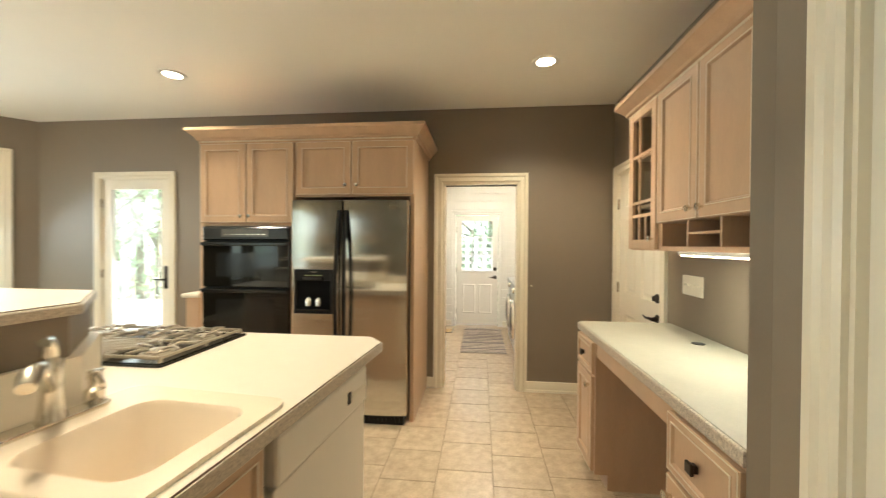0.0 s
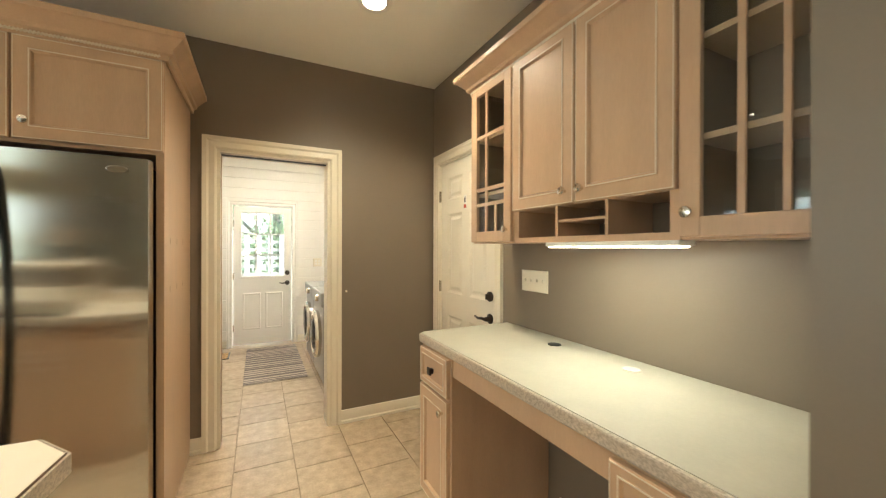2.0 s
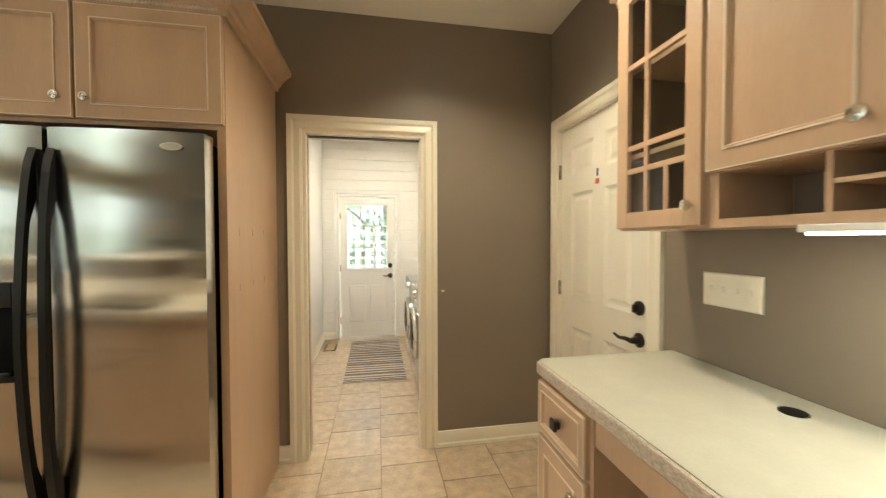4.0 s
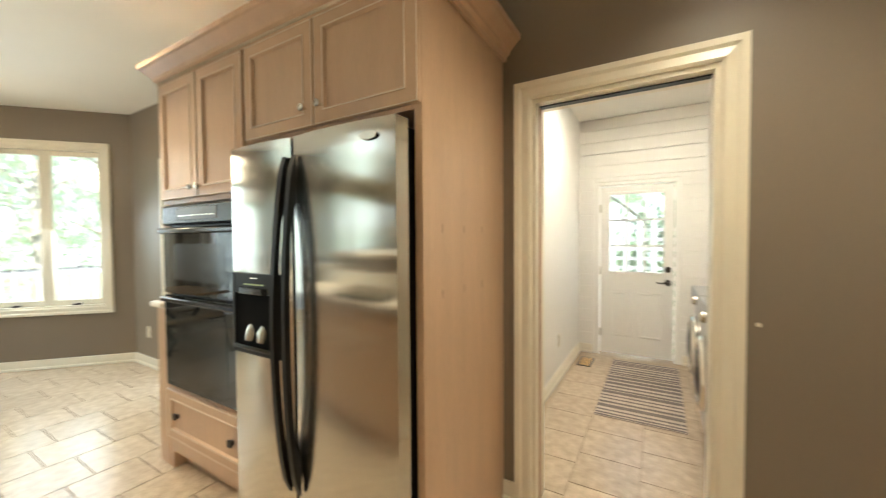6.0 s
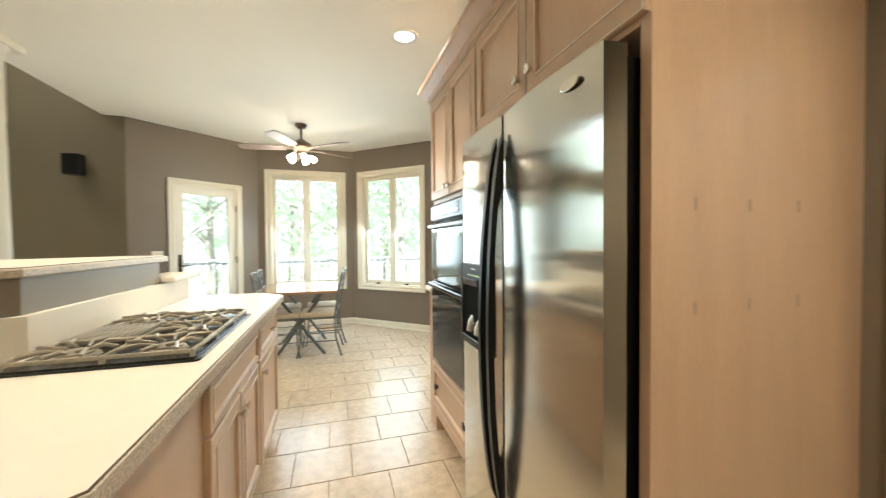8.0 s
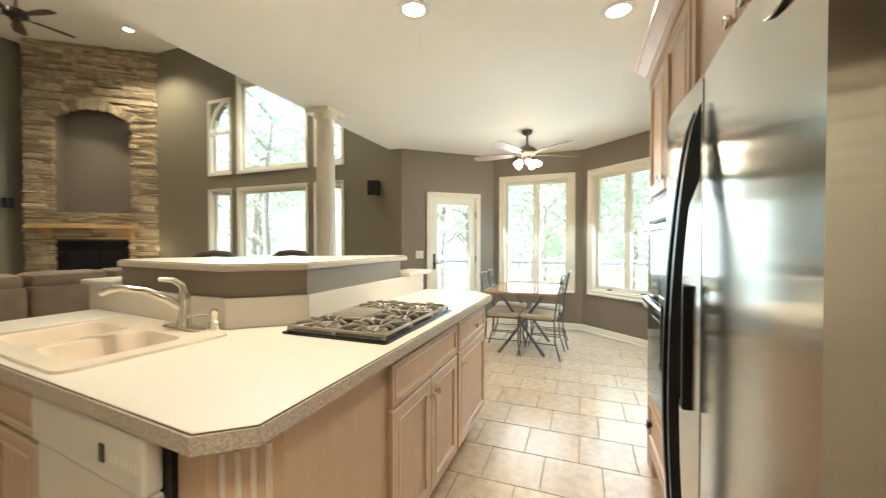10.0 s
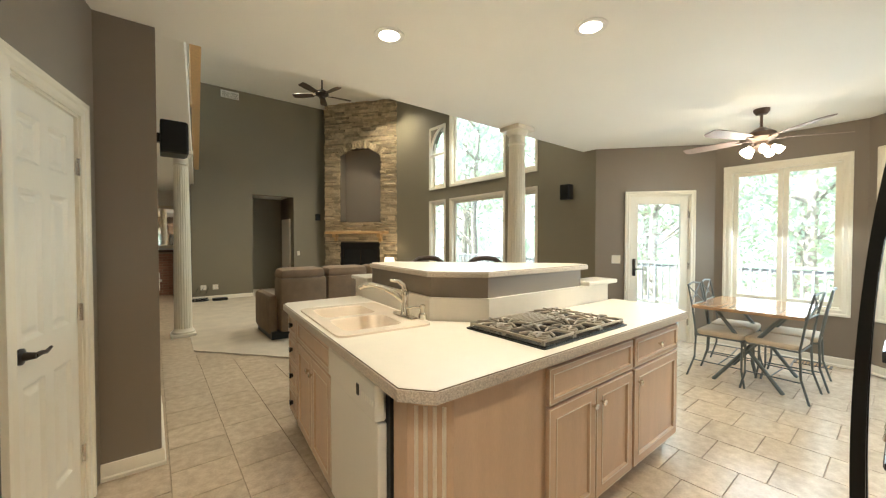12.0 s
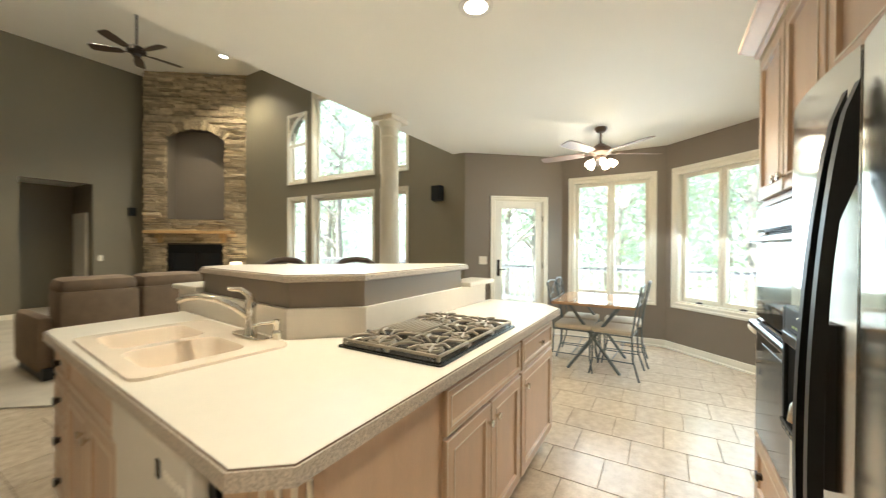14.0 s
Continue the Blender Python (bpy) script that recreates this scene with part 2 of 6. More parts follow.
def lathe(bm, profile, seg=24, m=None):
    """Turn (radius, height) pairs round z."""
    rings = []
    for r, z in profile:
        ring = []
        for k in range(seg):
            a = 2 * math.pi * k / seg
            v = Vector((r * math.cos(a), r * math.sin(a), z))
            ring.append(bm.verts.new(m @ v if m else v))
        rings.append(ring)
    for r0, r1 in zip(rings, rings[1:]):
        for k in range(seg):
            bm.faces.new((r0[k], r0[(k + 1) % seg], r1[(k + 1) % seg], r1[k]))
    bm.faces.new(rings[0][::-1])
    bm.faces.new(rings[-1])
    return bm


def loft_panel(bm, x0, x1, z0, z1, rings, back=0.0):
    """A panel in the xz plane that faces -y: rings of (inset, y) from its back edge to its middle."""
    loops = []
    for inset, y in [(0.0, back)] + list(rings):
        loops.append([bm.verts.new((x, y, z)) for x, z in ((x0 + inset, z0 + inset), (x1 - inset, z0 + inset), (x1 - inset, z1 - inset), (x0 + inset, z1 - inset))])
    for a, b in zip(loops, loops[1:]):
        for k in range(4):
            bm.faces.new((a[k], a[(k + 1) % 4], b[(k + 1) % 4], b[k]))
    bm.faces.new(loops[-1])
    bm.faces.new(loops[0][::-1])
    return bm


def prism(bm, outline, z0, z1, bevel=0.0):
    lo = [bm.verts.new((x, y, z0)) for x, y in outline]
    hi = [bm.verts.new((x, y, z1)) for x, y in outline]
    n = len(outline)
    faces = [bm.faces.new(lo[::-1]), bm.faces.new(hi)]
    for k in range(n):
        faces.append(bm.faces.new((lo[k], lo[(k + 1) % n], hi[(k + 1) % n], hi[k])))
    bmesh.ops.recalc_face_normals(bm, faces=faces)
    if bevel:
        edges = {e for f in faces[:2] for e in f.edges}
        bmesh.ops.bevel(bm, geom=list(edges), offset=bevel, segments=2, affect="EDGES", profile=0.5)
    return bm


def mesh_of(name, bm, mat, smooth=False):
    bmesh.ops.recalc_face_normals(bm, faces=bm.faces)
    me = bpy.data.meshes.new(name)
    bm.to_mesh(me)
    bm.free()
    me.materials.append(mat)
    if smooth:
        for p in me.polygons:
            p.use_smooth = True
        me.set_sharp_from_angle(angle=radians(40))
    return me


def part(name, bm, mat, parent=None, label="", smooth=False):
    ob = new(name, mesh_of(name, bm, mat, smooth))
    ob.parent = parent
    if label:
        ob["label"] = label
    return ob


def thing(name, label, category, m=None, group=""):
    ob = new(name)
    ob.empty_display_size = 0.1
    ob.matrix_basis = m or Matrix()
    return tagged(ob, label, category, group)


def structure(name, bm, mat, label, category, smooth=False):
    return tagged(part(name, bm, mat, None, "", smooth), label, category, "", "structure")


def B():
    return bmesh.new()


# ---- walls with openings ----
def wall_mesh(p0, p1, z0, z1, thick, openings=()):
    """A wall from p0 to p1 (its room face, room on the left side of the way), openings as (u0, u1, z0, z1)."""
    bm = B()
    p0, p1 = Vector((*p0, 0)), Vector((*p1, 0))
    length = (p1 - p0).length
    d = (p1 - p0).normalized()
    out = Vector((d.y, -d.x, 0)) * thick
    us = sorted({0, length, *[u for o in openings for u in o[:2]]})
    zs = sorted({z0, z1, *[z for o in openings for z in o[2:]]})

    def solid(i, j):
        if not (0 <= i < len(us) - 1 and 0 <= j < len(zs) - 1):
            return False
        u, z = (us[i] + us[i + 1]) / 2, (zs[j] + zs[j + 1]) / 2
        return not any(o[0] < u < o[1] and o[2] < z < o[3] for o in openings)

    def P(u, z, back):
        return p0 + d * u + Vector((0, 0, z)) + (out if back else Vector())

    def quad(*c):
        bm.faces.new([bm.verts.new(v) for v in c])

    for i in range(len(us) - 1):
        for j in range(len(zs) - 1):
            if not solid(i, j):
                continue
            a, b, c, e = us[i], us[i + 1], zs[j], zs[j + 1]
            quad(P(a, c, 0), P(b, c, 0), P(b, e, 0), P(a, e, 0))
            quad(P(a, c, 1), P(a, e, 1), P(b, e, 1), P(b, c, 1))
            if not solid(i - 1, j):
                quad(P(a, c, 0), P(a, e, 0), P(a, e, 1), P(a, c, 1))
            if not solid(i + 1, j):
                quad(P(b, c, 0), P(b, c, 1), P(b, e, 1), P(b, e, 0))
            if not solid(i, j - 1):
                quad(P(a, c, 0), P(a, c, 1), P(b, c, 1), P(b, c, 0))
            if not solid(i, j + 1):
                quad(P(a, e, 0), P(b, e, 0), P(b, e, 1), P(a, e, 1))
    bmesh.ops.remove_doubles(bm, verts=bm.verts, dist=0.0005)
    return bm


T = 0.14
HIGH = 5.6
BAY_NC, BAY_WN, BAY_SC, BAY_LC = (-4.63, 3.575), (-5.64, 2.49), (-5.64, 1.14), (-4.64, 0.0)
PANTRY_N, PANTRY_S = (0.79, 0.992), (0.55, -0.11)
# the kitchen's back wall, with the laundry opening and the side door
structure("wall_kitchen_back", wall_mesh((1.51, 3.575), BAY_NC, 0, 2.8, T, [(1.0, 1.724, 0, 1.98), (4.588, 5.392, 0, 2.062)]), WALL,
          "taupe painted kitchen wall with two doorways", "wall")
structure("wall_kitchen_east", wall_mesh((1.37, 1.01), (1.37, 3.575), 0, 2.8, T, [(1.65, 2.45, 0, 2.012)]), WALL, "taupe painted wall behind the desk", "wall")
structure("wall_desk_end", wall_mesh(PANTRY_N, (1.51, 0.992), 0, 2.8, 0.10), WALL, "taupe wall at the end of the desk", "wall")
structure("wall_pantry", wall_mesh(PANTRY_S, (PANTRY_N[0] - 0.02, PANTRY_N[1] - 0.1), 0, 2.8, 0.12, [(0.203, 0.797, 0, 2.03)]), WALL, "taupe wall with the pantry door", "wall")
structure("wall_jut", wall_mesh((0.27, -0.11), (0.80, -0.11), 0, 2.8, 0.12), WALL, "taupe wall return beside the pantry door", "wall")
structure("wall_hall_pier", wall_mesh((0.27, -1.12), (0.27, -0.23), 0, 2.8, 0.46), GREEN, "olive grey pier wall with a switch", "wall")
# the breakfast bay
structure("wall_bay_north", wall_mesh(BAY_NC, BAY_WN, 0, 2.8, T, [(0.265, 1.305, 0.63, 2.28)]), WALL, "taupe bay wall with a window", "wall")
structure("wall_bay_west", wall_mesh(BAY_WN, BAY_SC, 0, 2.8, T, [(0.181, 1.177, 0.63, 2.28)]), WALL, "taupe bay wall with a window", "wall")
structure("wall_bay_south", wall_mesh(BAY_SC, BAY_LC, 0, 2.8, T, [(0.304, 1.064, 0, 2.01)]), WALL, "taupe bay wall with the patio door", "wall")
# the living room
structure("wall_living_west", wall_mesh(BAY_LC, (-4.64, -7.4), 0, HIGH, T, [
    (1.045, 1.525, 0.60, 2.24), (1.745, 3.205, 0.60, 2.24), (3.445, 3.925, 0.60, 2.24),
    (1.045, 1.525, 2.575, 3.86), (1.745, 3.205, 2.575, 4.12), (3.445, 3.925, 2.575, 3.86), (1.745, 3.205, 4.22, 4.95)]), GREEN,
    "tall olive grey wall with stacked windows", "wall")
structure("wall_living_south", wall_mesh((-4.64, -7.4), (-0.40, -7.4), 0, HIGH, T, [(1.98, 2.97, 0, 2.55)]), GREEN, "tall olive grey wall with a dark doorway", "wall")
structure("wall_hall_east", wall_mesh((3.0, -9.2), (3.0, -0.1), 0, 2.8, T), WHITE, "pale hall wall", "wall")
structure("wall_hall_north", wall_mesh((3.0, -0.23), (0.80, -0.23), 0, 2.8, 0.1), WALL, "hall wall", "wall")
structure("wall_hall_south", wall_mesh((-0.68, -9.2), (3.0, -9.2), 0, 2.8, T), WHITE, "pale wall at the end of the hall", "wall")
structure("wall_upper_kitchen", wall_mesh((0.1, -0.20), (-4.78, -0.20), 2.985, HIGH, T), CEILING, "white wall above the kitchen opening", "wall")
# Unseen wall that closes the loft's east side against outside light.
structure("wall_upper_hall", wall_mesh((3.0, -7.4), (3.0, -0.17), 2.985, HIGH, T), CEILING, "unseen white wall that keeps light out of the loft", "wall")
structure("wall_passage", wall_mesh((-2.9, -8.75), (-1.2, -8.75), 0, 2.6, T), GREEN, "dark passage wall", "wall")
structure("wall_passage_side", wall_mesh((-2.7, -7.54), (-2.7, -8.75), 0, 2.6, T), GREEN, "dark passage side wall", "wall")
structure("wall_passage_other_side", wall_mesh((-1.2, -8.75), (-1.2, -7.54), 0, 2.6, T), GREEN, "dark passage side wall", "wall")
# the laundry
structure("wall_laundry_west", wall_mesh((-0.49, 6.33), (-0.49, 3.715), 0, 2.75, T), WHITE, "white laundry wall", "wall")
structure("wall_laundry_back", wall_mesh((1.5, 6.345), (-0.63, 6.345), 0, 2.75, T, [(1.04, 1.776, 0, 1.905)]), WHITE, "white laundry wall with the back door", "wall")
structure("wall_laundry_east", wall_mesh((1.36, 3.715), (1.36, 6.33), 0, 2.75, T), WHITE, "white laundry wall", "wall")
structure("wall_garage_back", wall_mesh((2.1, 3.575), (2.1, 2.0), 0, 2.3, 0.1), WHITE, "wall behind the garage door", "wall")

bm = B()
prism(bm, [(3.1, -0.20), (3.1, 3.7), (-4.66, 3.7), (-5.77, 2.56), (-5.77, 1.09), (-4.78, -0.06), (-4.78, -0.20)], CEIL, CEIL + 0.3)
structure("ceiling", bm, CEILING, "smooth off-white kitchen ceiling", "ceiling")
bm = B()
prism(bm, [(0.12, -0.202), (-0.61, -9.3), (3.1, -9.3), (3.1, -0.202)], CEIL, CEIL + 0.3)
structure("ceiling_hall", bm, CEILING, "off-white hall ceiling below the loft", "ceiling")
bm = B()
prism(bm, [(-4.79, -7.55), (3.1, -7.55), (3.1, -0.02), (-4.79, -0.02)], 5.04, 5.3)
structure("ceiling_living", bm, CEILING, "high off-white living room ceiling", "ceiling")
bm = B()
box(bm, -0.63, 1.5, 3.716, 6.48, 2.66, 2.80)
structure("ceiling_laundry", bm, WHITE, "white laundry ceiling", "ceiling")
bm = B()
box(bm, -2.9, -1.1, -9.7, -7.55, 2.60, 2.7)
structure("ceiling_passage", bm, CEILING, "pale passage ceiling", "ceiling")
bm = B()
prism(bm, [(3.1, -9.4), (3.1, 6.5), (-0.7, 6.5), (-0.7, 3.72), (-4.66, 3.72), (-5.77, 2.56), (-5.77, 1.09), (-4.78, -0.06), (-4.78, -9.7), (-1.1, -9.7), (-1.1, -9.4)], -0.12, -0.008)
floor = structure("floor", bm, GROUT, "beige ceramic tiled floor", "floor")
bm = B()
prism(bm, [(-0.09, -2.80), (-0.2, -7.4), (-1.68, -7.4), (-1.68, -9.6), (-2.65, -9.6), (-2.65, -7.4), (-4.64, -7.4), (-4.64, -0.9), (-1.7, -0.9)], -0.006, 0.012)
structure("carpet", bm, CARPET, "pale beige wall-to-wall carpet", "carpet")

# ---- trim, doors and windows ----
def sweep(bm, path, profile, closed=False):
    """Sweep (out, z) pairs along a plan path; out is to the left of the way."""
    pts = [Vector(p) for p in path]
    n = len(pts)
    rings = []
    for i, p in enumerate(pts):
        d0 = (p - pts[i - 1]).normalized() if (i > 0 or closed) else None
        d1 = (pts[(i + 1) % n] - p).normalized() if (i < n - 1 or closed) else None
        n0 = Vector((-d0.y, d0.x)) if d0 else None
        n1 = Vector((-d1.y, d1.x)) if d1 else None
        if n0 is None:
            mit = n1
        elif n1 is None:
            mit = n0
        else:
            mit = (n0 + n1) / (1 + n0.dot(n1))
        rings.append([bm.verts.new((p.x + mit.x * o, p.y + mit.y * o, z)) for o, z in profile])
    k = len(profile)
    for a in range(n if closed else n - 1):
        r0, r1 = rings[a], rings[(a + 1) % n]
        for j in range(k):
            bm.faces.new((r0[j], r0[(j + 1) % k], r1[(j + 1) % k], r1[j]))
    if not closed:
        bm.faces.new(rings[0][::-1])
        bm.faces.new(rings[-1])
    return bm


def along(p0, p1, u):
    d = (Vector(p1) - Vector(p0)).normalized()
    q = Vector(p0) + d * u
    return q.x, q.y


def facing(p0, p1):
    """The turn of a thing on the wall from p0 to p1."""
    return math.degrees(math.atan2(p1[1] - p0[1], p1[0] - p0[0])) + 180


BASE = [(0.001, 0.0), (0.022, 0.0), (0.022, 0.018), (0.014, 0.026), (0.014, 0.082), (0.009, 0.096), (0.001, 0.098)]
for path in ([(-0.295, 3.575), (-0.36, 3.575)], [(1.37, 3.575), (0.592, 3.575)], [(-2.25, 3.575), (-3.02, 3.575)],
             [(-3.95, 3.575), BAY_NC, BAY_WN, BAY_SC, (-5.482, 0.957)], [(-4.89, 0.285), BAY_LC, (-4.64, -5.4)],
             [(-3.4, -7.4), (-2.66, -7.4)], [(-1.67, -7.4), (-0.40, -7.4)], [(0.27, -1.12), (0.27, -0.11), (0.55, -0.11)],
             [along(PANTRY_S, PANTRY_N, 0.89), PANTRY_N], [(1.37, 1.55), (1.37, 2.1)],
             [(-0.49, 3.72), (-0.49, 6.33), (-0.34, 6.33)][::-1], [(1.36, 6.33), (0.53, 6.33)]):
    bm = B()
    sweep(bm, path, BASE)
    structure("baseboard", bm, TRIM, "cream painted baseboard along the wall", "baseboard", True)


def casing(bm, w, h, wide=0.078, proud=0.02, sill=False, z0=0.0):
    """A moulded frame round an opening of w by h, in the xz plane, facing -y."""
    prof = [(0.0, 0.0), (0.0, -proud * 0.7), (0.012, -proud), (wide * 0.55, -proud * 0.8), (wide * 0.7, -proud * 1.15), (wide, -proud * 1.15), (wide, 0.0)]
    loop = [(-w / 2, z0), (-w / 2, h), (w / 2, h), (w / 2, z0)]
    dirs = [(-1, 0), (-1, 1), (1, 1), (1, 0)]
    if sill:
        dirs = [(-1, -1), (-1, 1), (1, 1), (1, -1)]
    rings = [[bm.verts.new((x + dx * o, y, z + dz * o)) for o, y in prof] for (x, z), (dx, dz) in zip(loop, dirs)]
    k = len(prof)
    n = 4 if sill else 3
    for a in range(n):
        r0, r1 = rings[a], rings[(a + 1) % 4]
        for j in range(k):
            bm.faces.new((r0[j], r0[(j + 1) % k], r1[(j + 1) % k], r1[j]))
    if not sill:
        bm.faces.new(rings[0])
        bm.faces.new(rings[-1][::-1])
    return bm


def jamb(bm, w, h, depth, z0=0.0, t=0.012, sill=False):
    box(bm, -w / 2, -w / 2 + t, -0.004, depth, z0, h)
    box(bm, w / 2 - t, w / 2, -0.004, depth, z0, h)
    box(bm, -w / 2 + t, w / 2 - t, -0.004, depth, h - t, h)
    if sill:
        box(bm, -w / 2 + t, w / 2 - t, -0.004, depth, z0, z0 + t)
    return bm


def window(name, m, w, z0, z1, lights, label, crank=False, wide=0.075, arch=0):
    win = thing(name, label, "window", m)
    win["kind"] = "structure"
    if wide:
        bm = B()
        casing(bm, w, z1, wide, 0.02, True, z0)
        part("window_casing", bm, TRIM, win)
    bm = B()
    jamb(bm, w, z1, T - 0.01, z0, 0.014, True)
    part("window_frame", bm, TRIM, win)
    step = (w - 0.028) / lights
    for i in range(lights):
        a = -w / 2 + 0.014 + i * step
        bm = B()
        f = 0.05
        for q in ((a + 0.003, a + f, z0 + 0.016, z1 - 0.016), (a + step - f, a + step - 0.003, z0 + 0.016, z1 - 0.016),
                  (a + f, a + step - f, z0 + 0.016, z0 + f + 0.02), (a + f, a + step - f, z1 - f - 0.012, z1 - 0.016)):
            box(bm, q[0], q[1], 0.06, 0.105, q[2], q[3], 0.004)
        sash = part("sash", bm, TRIM, win)
        bm = B()
        box(bm, a + f - 0.006, a + step - f + 0.006, 0.080, 0.086, z0 + f + 0.012, z1 - f - 0.006)
        pane = part("pane", bm, GLASS, sash)
        pane.visible_shadow = False
        if crank:
            bm = B()
            c = a + step / 2
            box(bm, c - 0.03, c + 0.03, 0.02, 0.055, z0 + 0.014, z0 + 0.03, 0.004)
            tube(bm, [(c, 0.03, z0 + 0.03), (c + 0.03, 0.005, z0 + 0.035), (c + 0.06, 0.0, z0 + 0.035)], 0.006, 8)
            part("crank", bm, BRONZE, win)
    return win


RZ_E, RZ_W, RZ_S = -90, 90, 180
RZ_BN, RZ_BS = facing(BAY_NC, BAY_WN), facing(BAY_SC, BAY_LC)


window("window_1", pose(-5.64, 1.811, 0, 0, 0, RZ_W), 0.996, 0.63, 2.28, 2, "cream framed double casement window in the bay", True)
x, y = along(BAY_NC, BAY_WN, 0.785)
window("window_2", pose(x, y, 0, 0, 0, RZ_BN), 1.04, 0.63, 2.28, 2, "cream framed double casement window in the bay", True)
for n, (u0, u1, za, zb, k) in enumerate([(1.045, 1.525, 0.6, 2.24, 1), (1.745, 3.205, 0.6, 2.24, 1), (3.445, 3.925, 0.6, 2.24, 1),
                                         (1.045, 1.525, 2.575, 3.86, 1), (1.745, 3.205, 2.575, 4.12, 1), (3.445, 3.925, 2.575, 3.86, 1), (1.745, 3.205, 4.22, 4.95, 1)]):
    window("window_%d" % (n + 3), pose(-4.64, -(u0 + u1) / 2, 0, 0, 0, RZ_W), u1 - u0, za, zb, k, "tall white framed living room window", False, 0.045)
# rounded heads of the outer upper windows
for u0, u1, side in ((1.045, 1.525, 1), (3.445, 3.925, -1)):
    bm = B()
    ya, yb, w = -u0, -u1, u1 - u0
    pts = []
    for k in range(13):
        a = math.pi / 2 * k / 12
        yy = ya - w * math.sin(a) if side < 0 else yb + w * math.sin(a)
        pts.append((yy, 3.86 - 0.58 + 0.58 * math.cos(a)))
    corner = (yb, 3.86) if side < 0 else (ya, 3.86)
    for p, q in zip(pts, pts[1:]):
        for xx in (-4.636, -4.77):
            bm.faces.new([bm.verts.new((xx, *v)) for v in (corner, p, q)])
        bm.faces.new([bm.verts.new(v) for v in ((-4.636, *p), (-4.77, *p), (-4.77, *q), (-4.636, *q))])
    structure("wall_arch", bm, GREEN, "olive grey wall above the rounded window head", "wall")
    bm = B()
    tube(bm, [(-4.64, *p) for p in pts], 0.028, 6)
    structure("trim", bm, TRIM, "white curved trim of the rounded window head", "trim", True)
    bm = B()
    box(bm, -4.68, -4.625, yb, ya, 3.26, 3.31)
    structure("trim", bm, TRIM, "white transom bar of the rounded window", "trim")


def lever(parent, x, z, y=0.0, to=1, mat=None):
    mat = mat or BRONZE
    bm = B()
    r = pose(x, y, z, 90)
    lathe(bm, [(0.033, 0.0), (0.033, 0.008), (0.018, 0.014), (0.012, 0.05)], 20, r)
    tube(bm, [(x, y - 0.045, z), (x + to * 0.03, y - 0.052, z + 0.004), (x + to * 0.07, y - 0.05, z - 0.004), (x + to * 0.115, y - 0.048, z + 0.006)], [0.011, 0.010, 0.008, 0.006], 8)
    return part("door_handle", bm, mat, parent, "dark bronze lever handle", True)


def deadbolt(parent, x, z, y=0.0):
    bm = B()
    lathe(bm, [(0.033, 0.0), (0.033, 0.01), (0.026, 0.018), (0.02, 0.02)], 20, pose(x, y, z, 90))
    box(bm, x - 0.005, x + 0.005, y - 0.04, y - 0.016, z - 0.018, z + 0.018, 0.003)
    return part("deadbolt", bm, BRONZE, parent, "dark bronze deadbolt", True)


def hinges(parent, x, zs, y=0.0):
    for z in zs:
        bm = B()
        tube(bm, [(x, y - 0.008, z - 0.045), (x, y - 0.008, z + 0.045)], 0.007, 8)
        box(bm, x - 0.014, x + 0.014, y - 0.005, y, z - 0.044, z + 0.044)
        part("hinge", bm, CHROME, parent, "", True)


def six_panel_door(name, m, w, h, label, hinge=-1, bolt=True, bottom=0.008, handle_z=0.87):
    """A door leaf in the xz plane, facing -y, with six sunk panels; its face lies 1 cm behind y = 0."""
    door = thing(name, label, "door", m)
    door["kind"] = "structure"
    y0 = 0.012
    st, mid = 0.115 * w / 0.8, 0.105 * w / 0.8
    rails = [(bottom, 0.24), (0.80, 0.98), (1.60, 1.71), (h - 0.115, h)]
    bm = B()
    xs = [(-w / 2, -w / 2 + st), (-mid / 2, mid / 2), (w / 2 - st, w / 2)]
    box(bm, *xs[0], y0, y0 + 0.035, bottom, h)
    box(bm, *xs[2], y0, y0 + 0.035, bottom, h)
    for a, b in rails:
        box(bm, xs[0][1], xs[2][0], y0, y0 + 0.035, a, b)
    for (a, b), (c, d) in zip(rails, rails[1:]):
        box(bm, *xs[1], y0, y0 + 0.035, b, c)
    part("stiles_and_rails", bm, DOORPAINT, door)
    for (a, b), (c, d) in zip(rails, rails[1:]):
        for p, q in ((xs[0][1], xs[1][0]), (xs[1][1], xs[2][0])):
            bm = B()
            loft_panel(bm, p, q, b, c, [(0.0, y0 + 0.0005), (0.018, y0 + 0.012), (0.03, y0 + 0.012), (0.05, y0 + 0.004), (0.055, y0 + 0.004)], y0 + 0.03)
            part("panel", bm, DOORPAINT, door)
    bm = B()
    casing(bm, w + 0.024, h + 0.012)
    part("door_casing", bm, TRIM, door)
    bm = B()
    jamb(bm, w + 0.024, h + 0.012, T - 0.03)
    part("door_frame", bm, TRIM, door)
    lever(door, -hinge * (w / 2 - 0.065), handle_z, y0, hinge)
    if bolt:
        deadbolt(door, -hinge * (w / 2 - 0.065), handle_z + 0.145, y0)
    hinges(door, hinge * (w / 2 + 0.006), (0.28, 1.02, h - 0.25), 0.006)
    return door


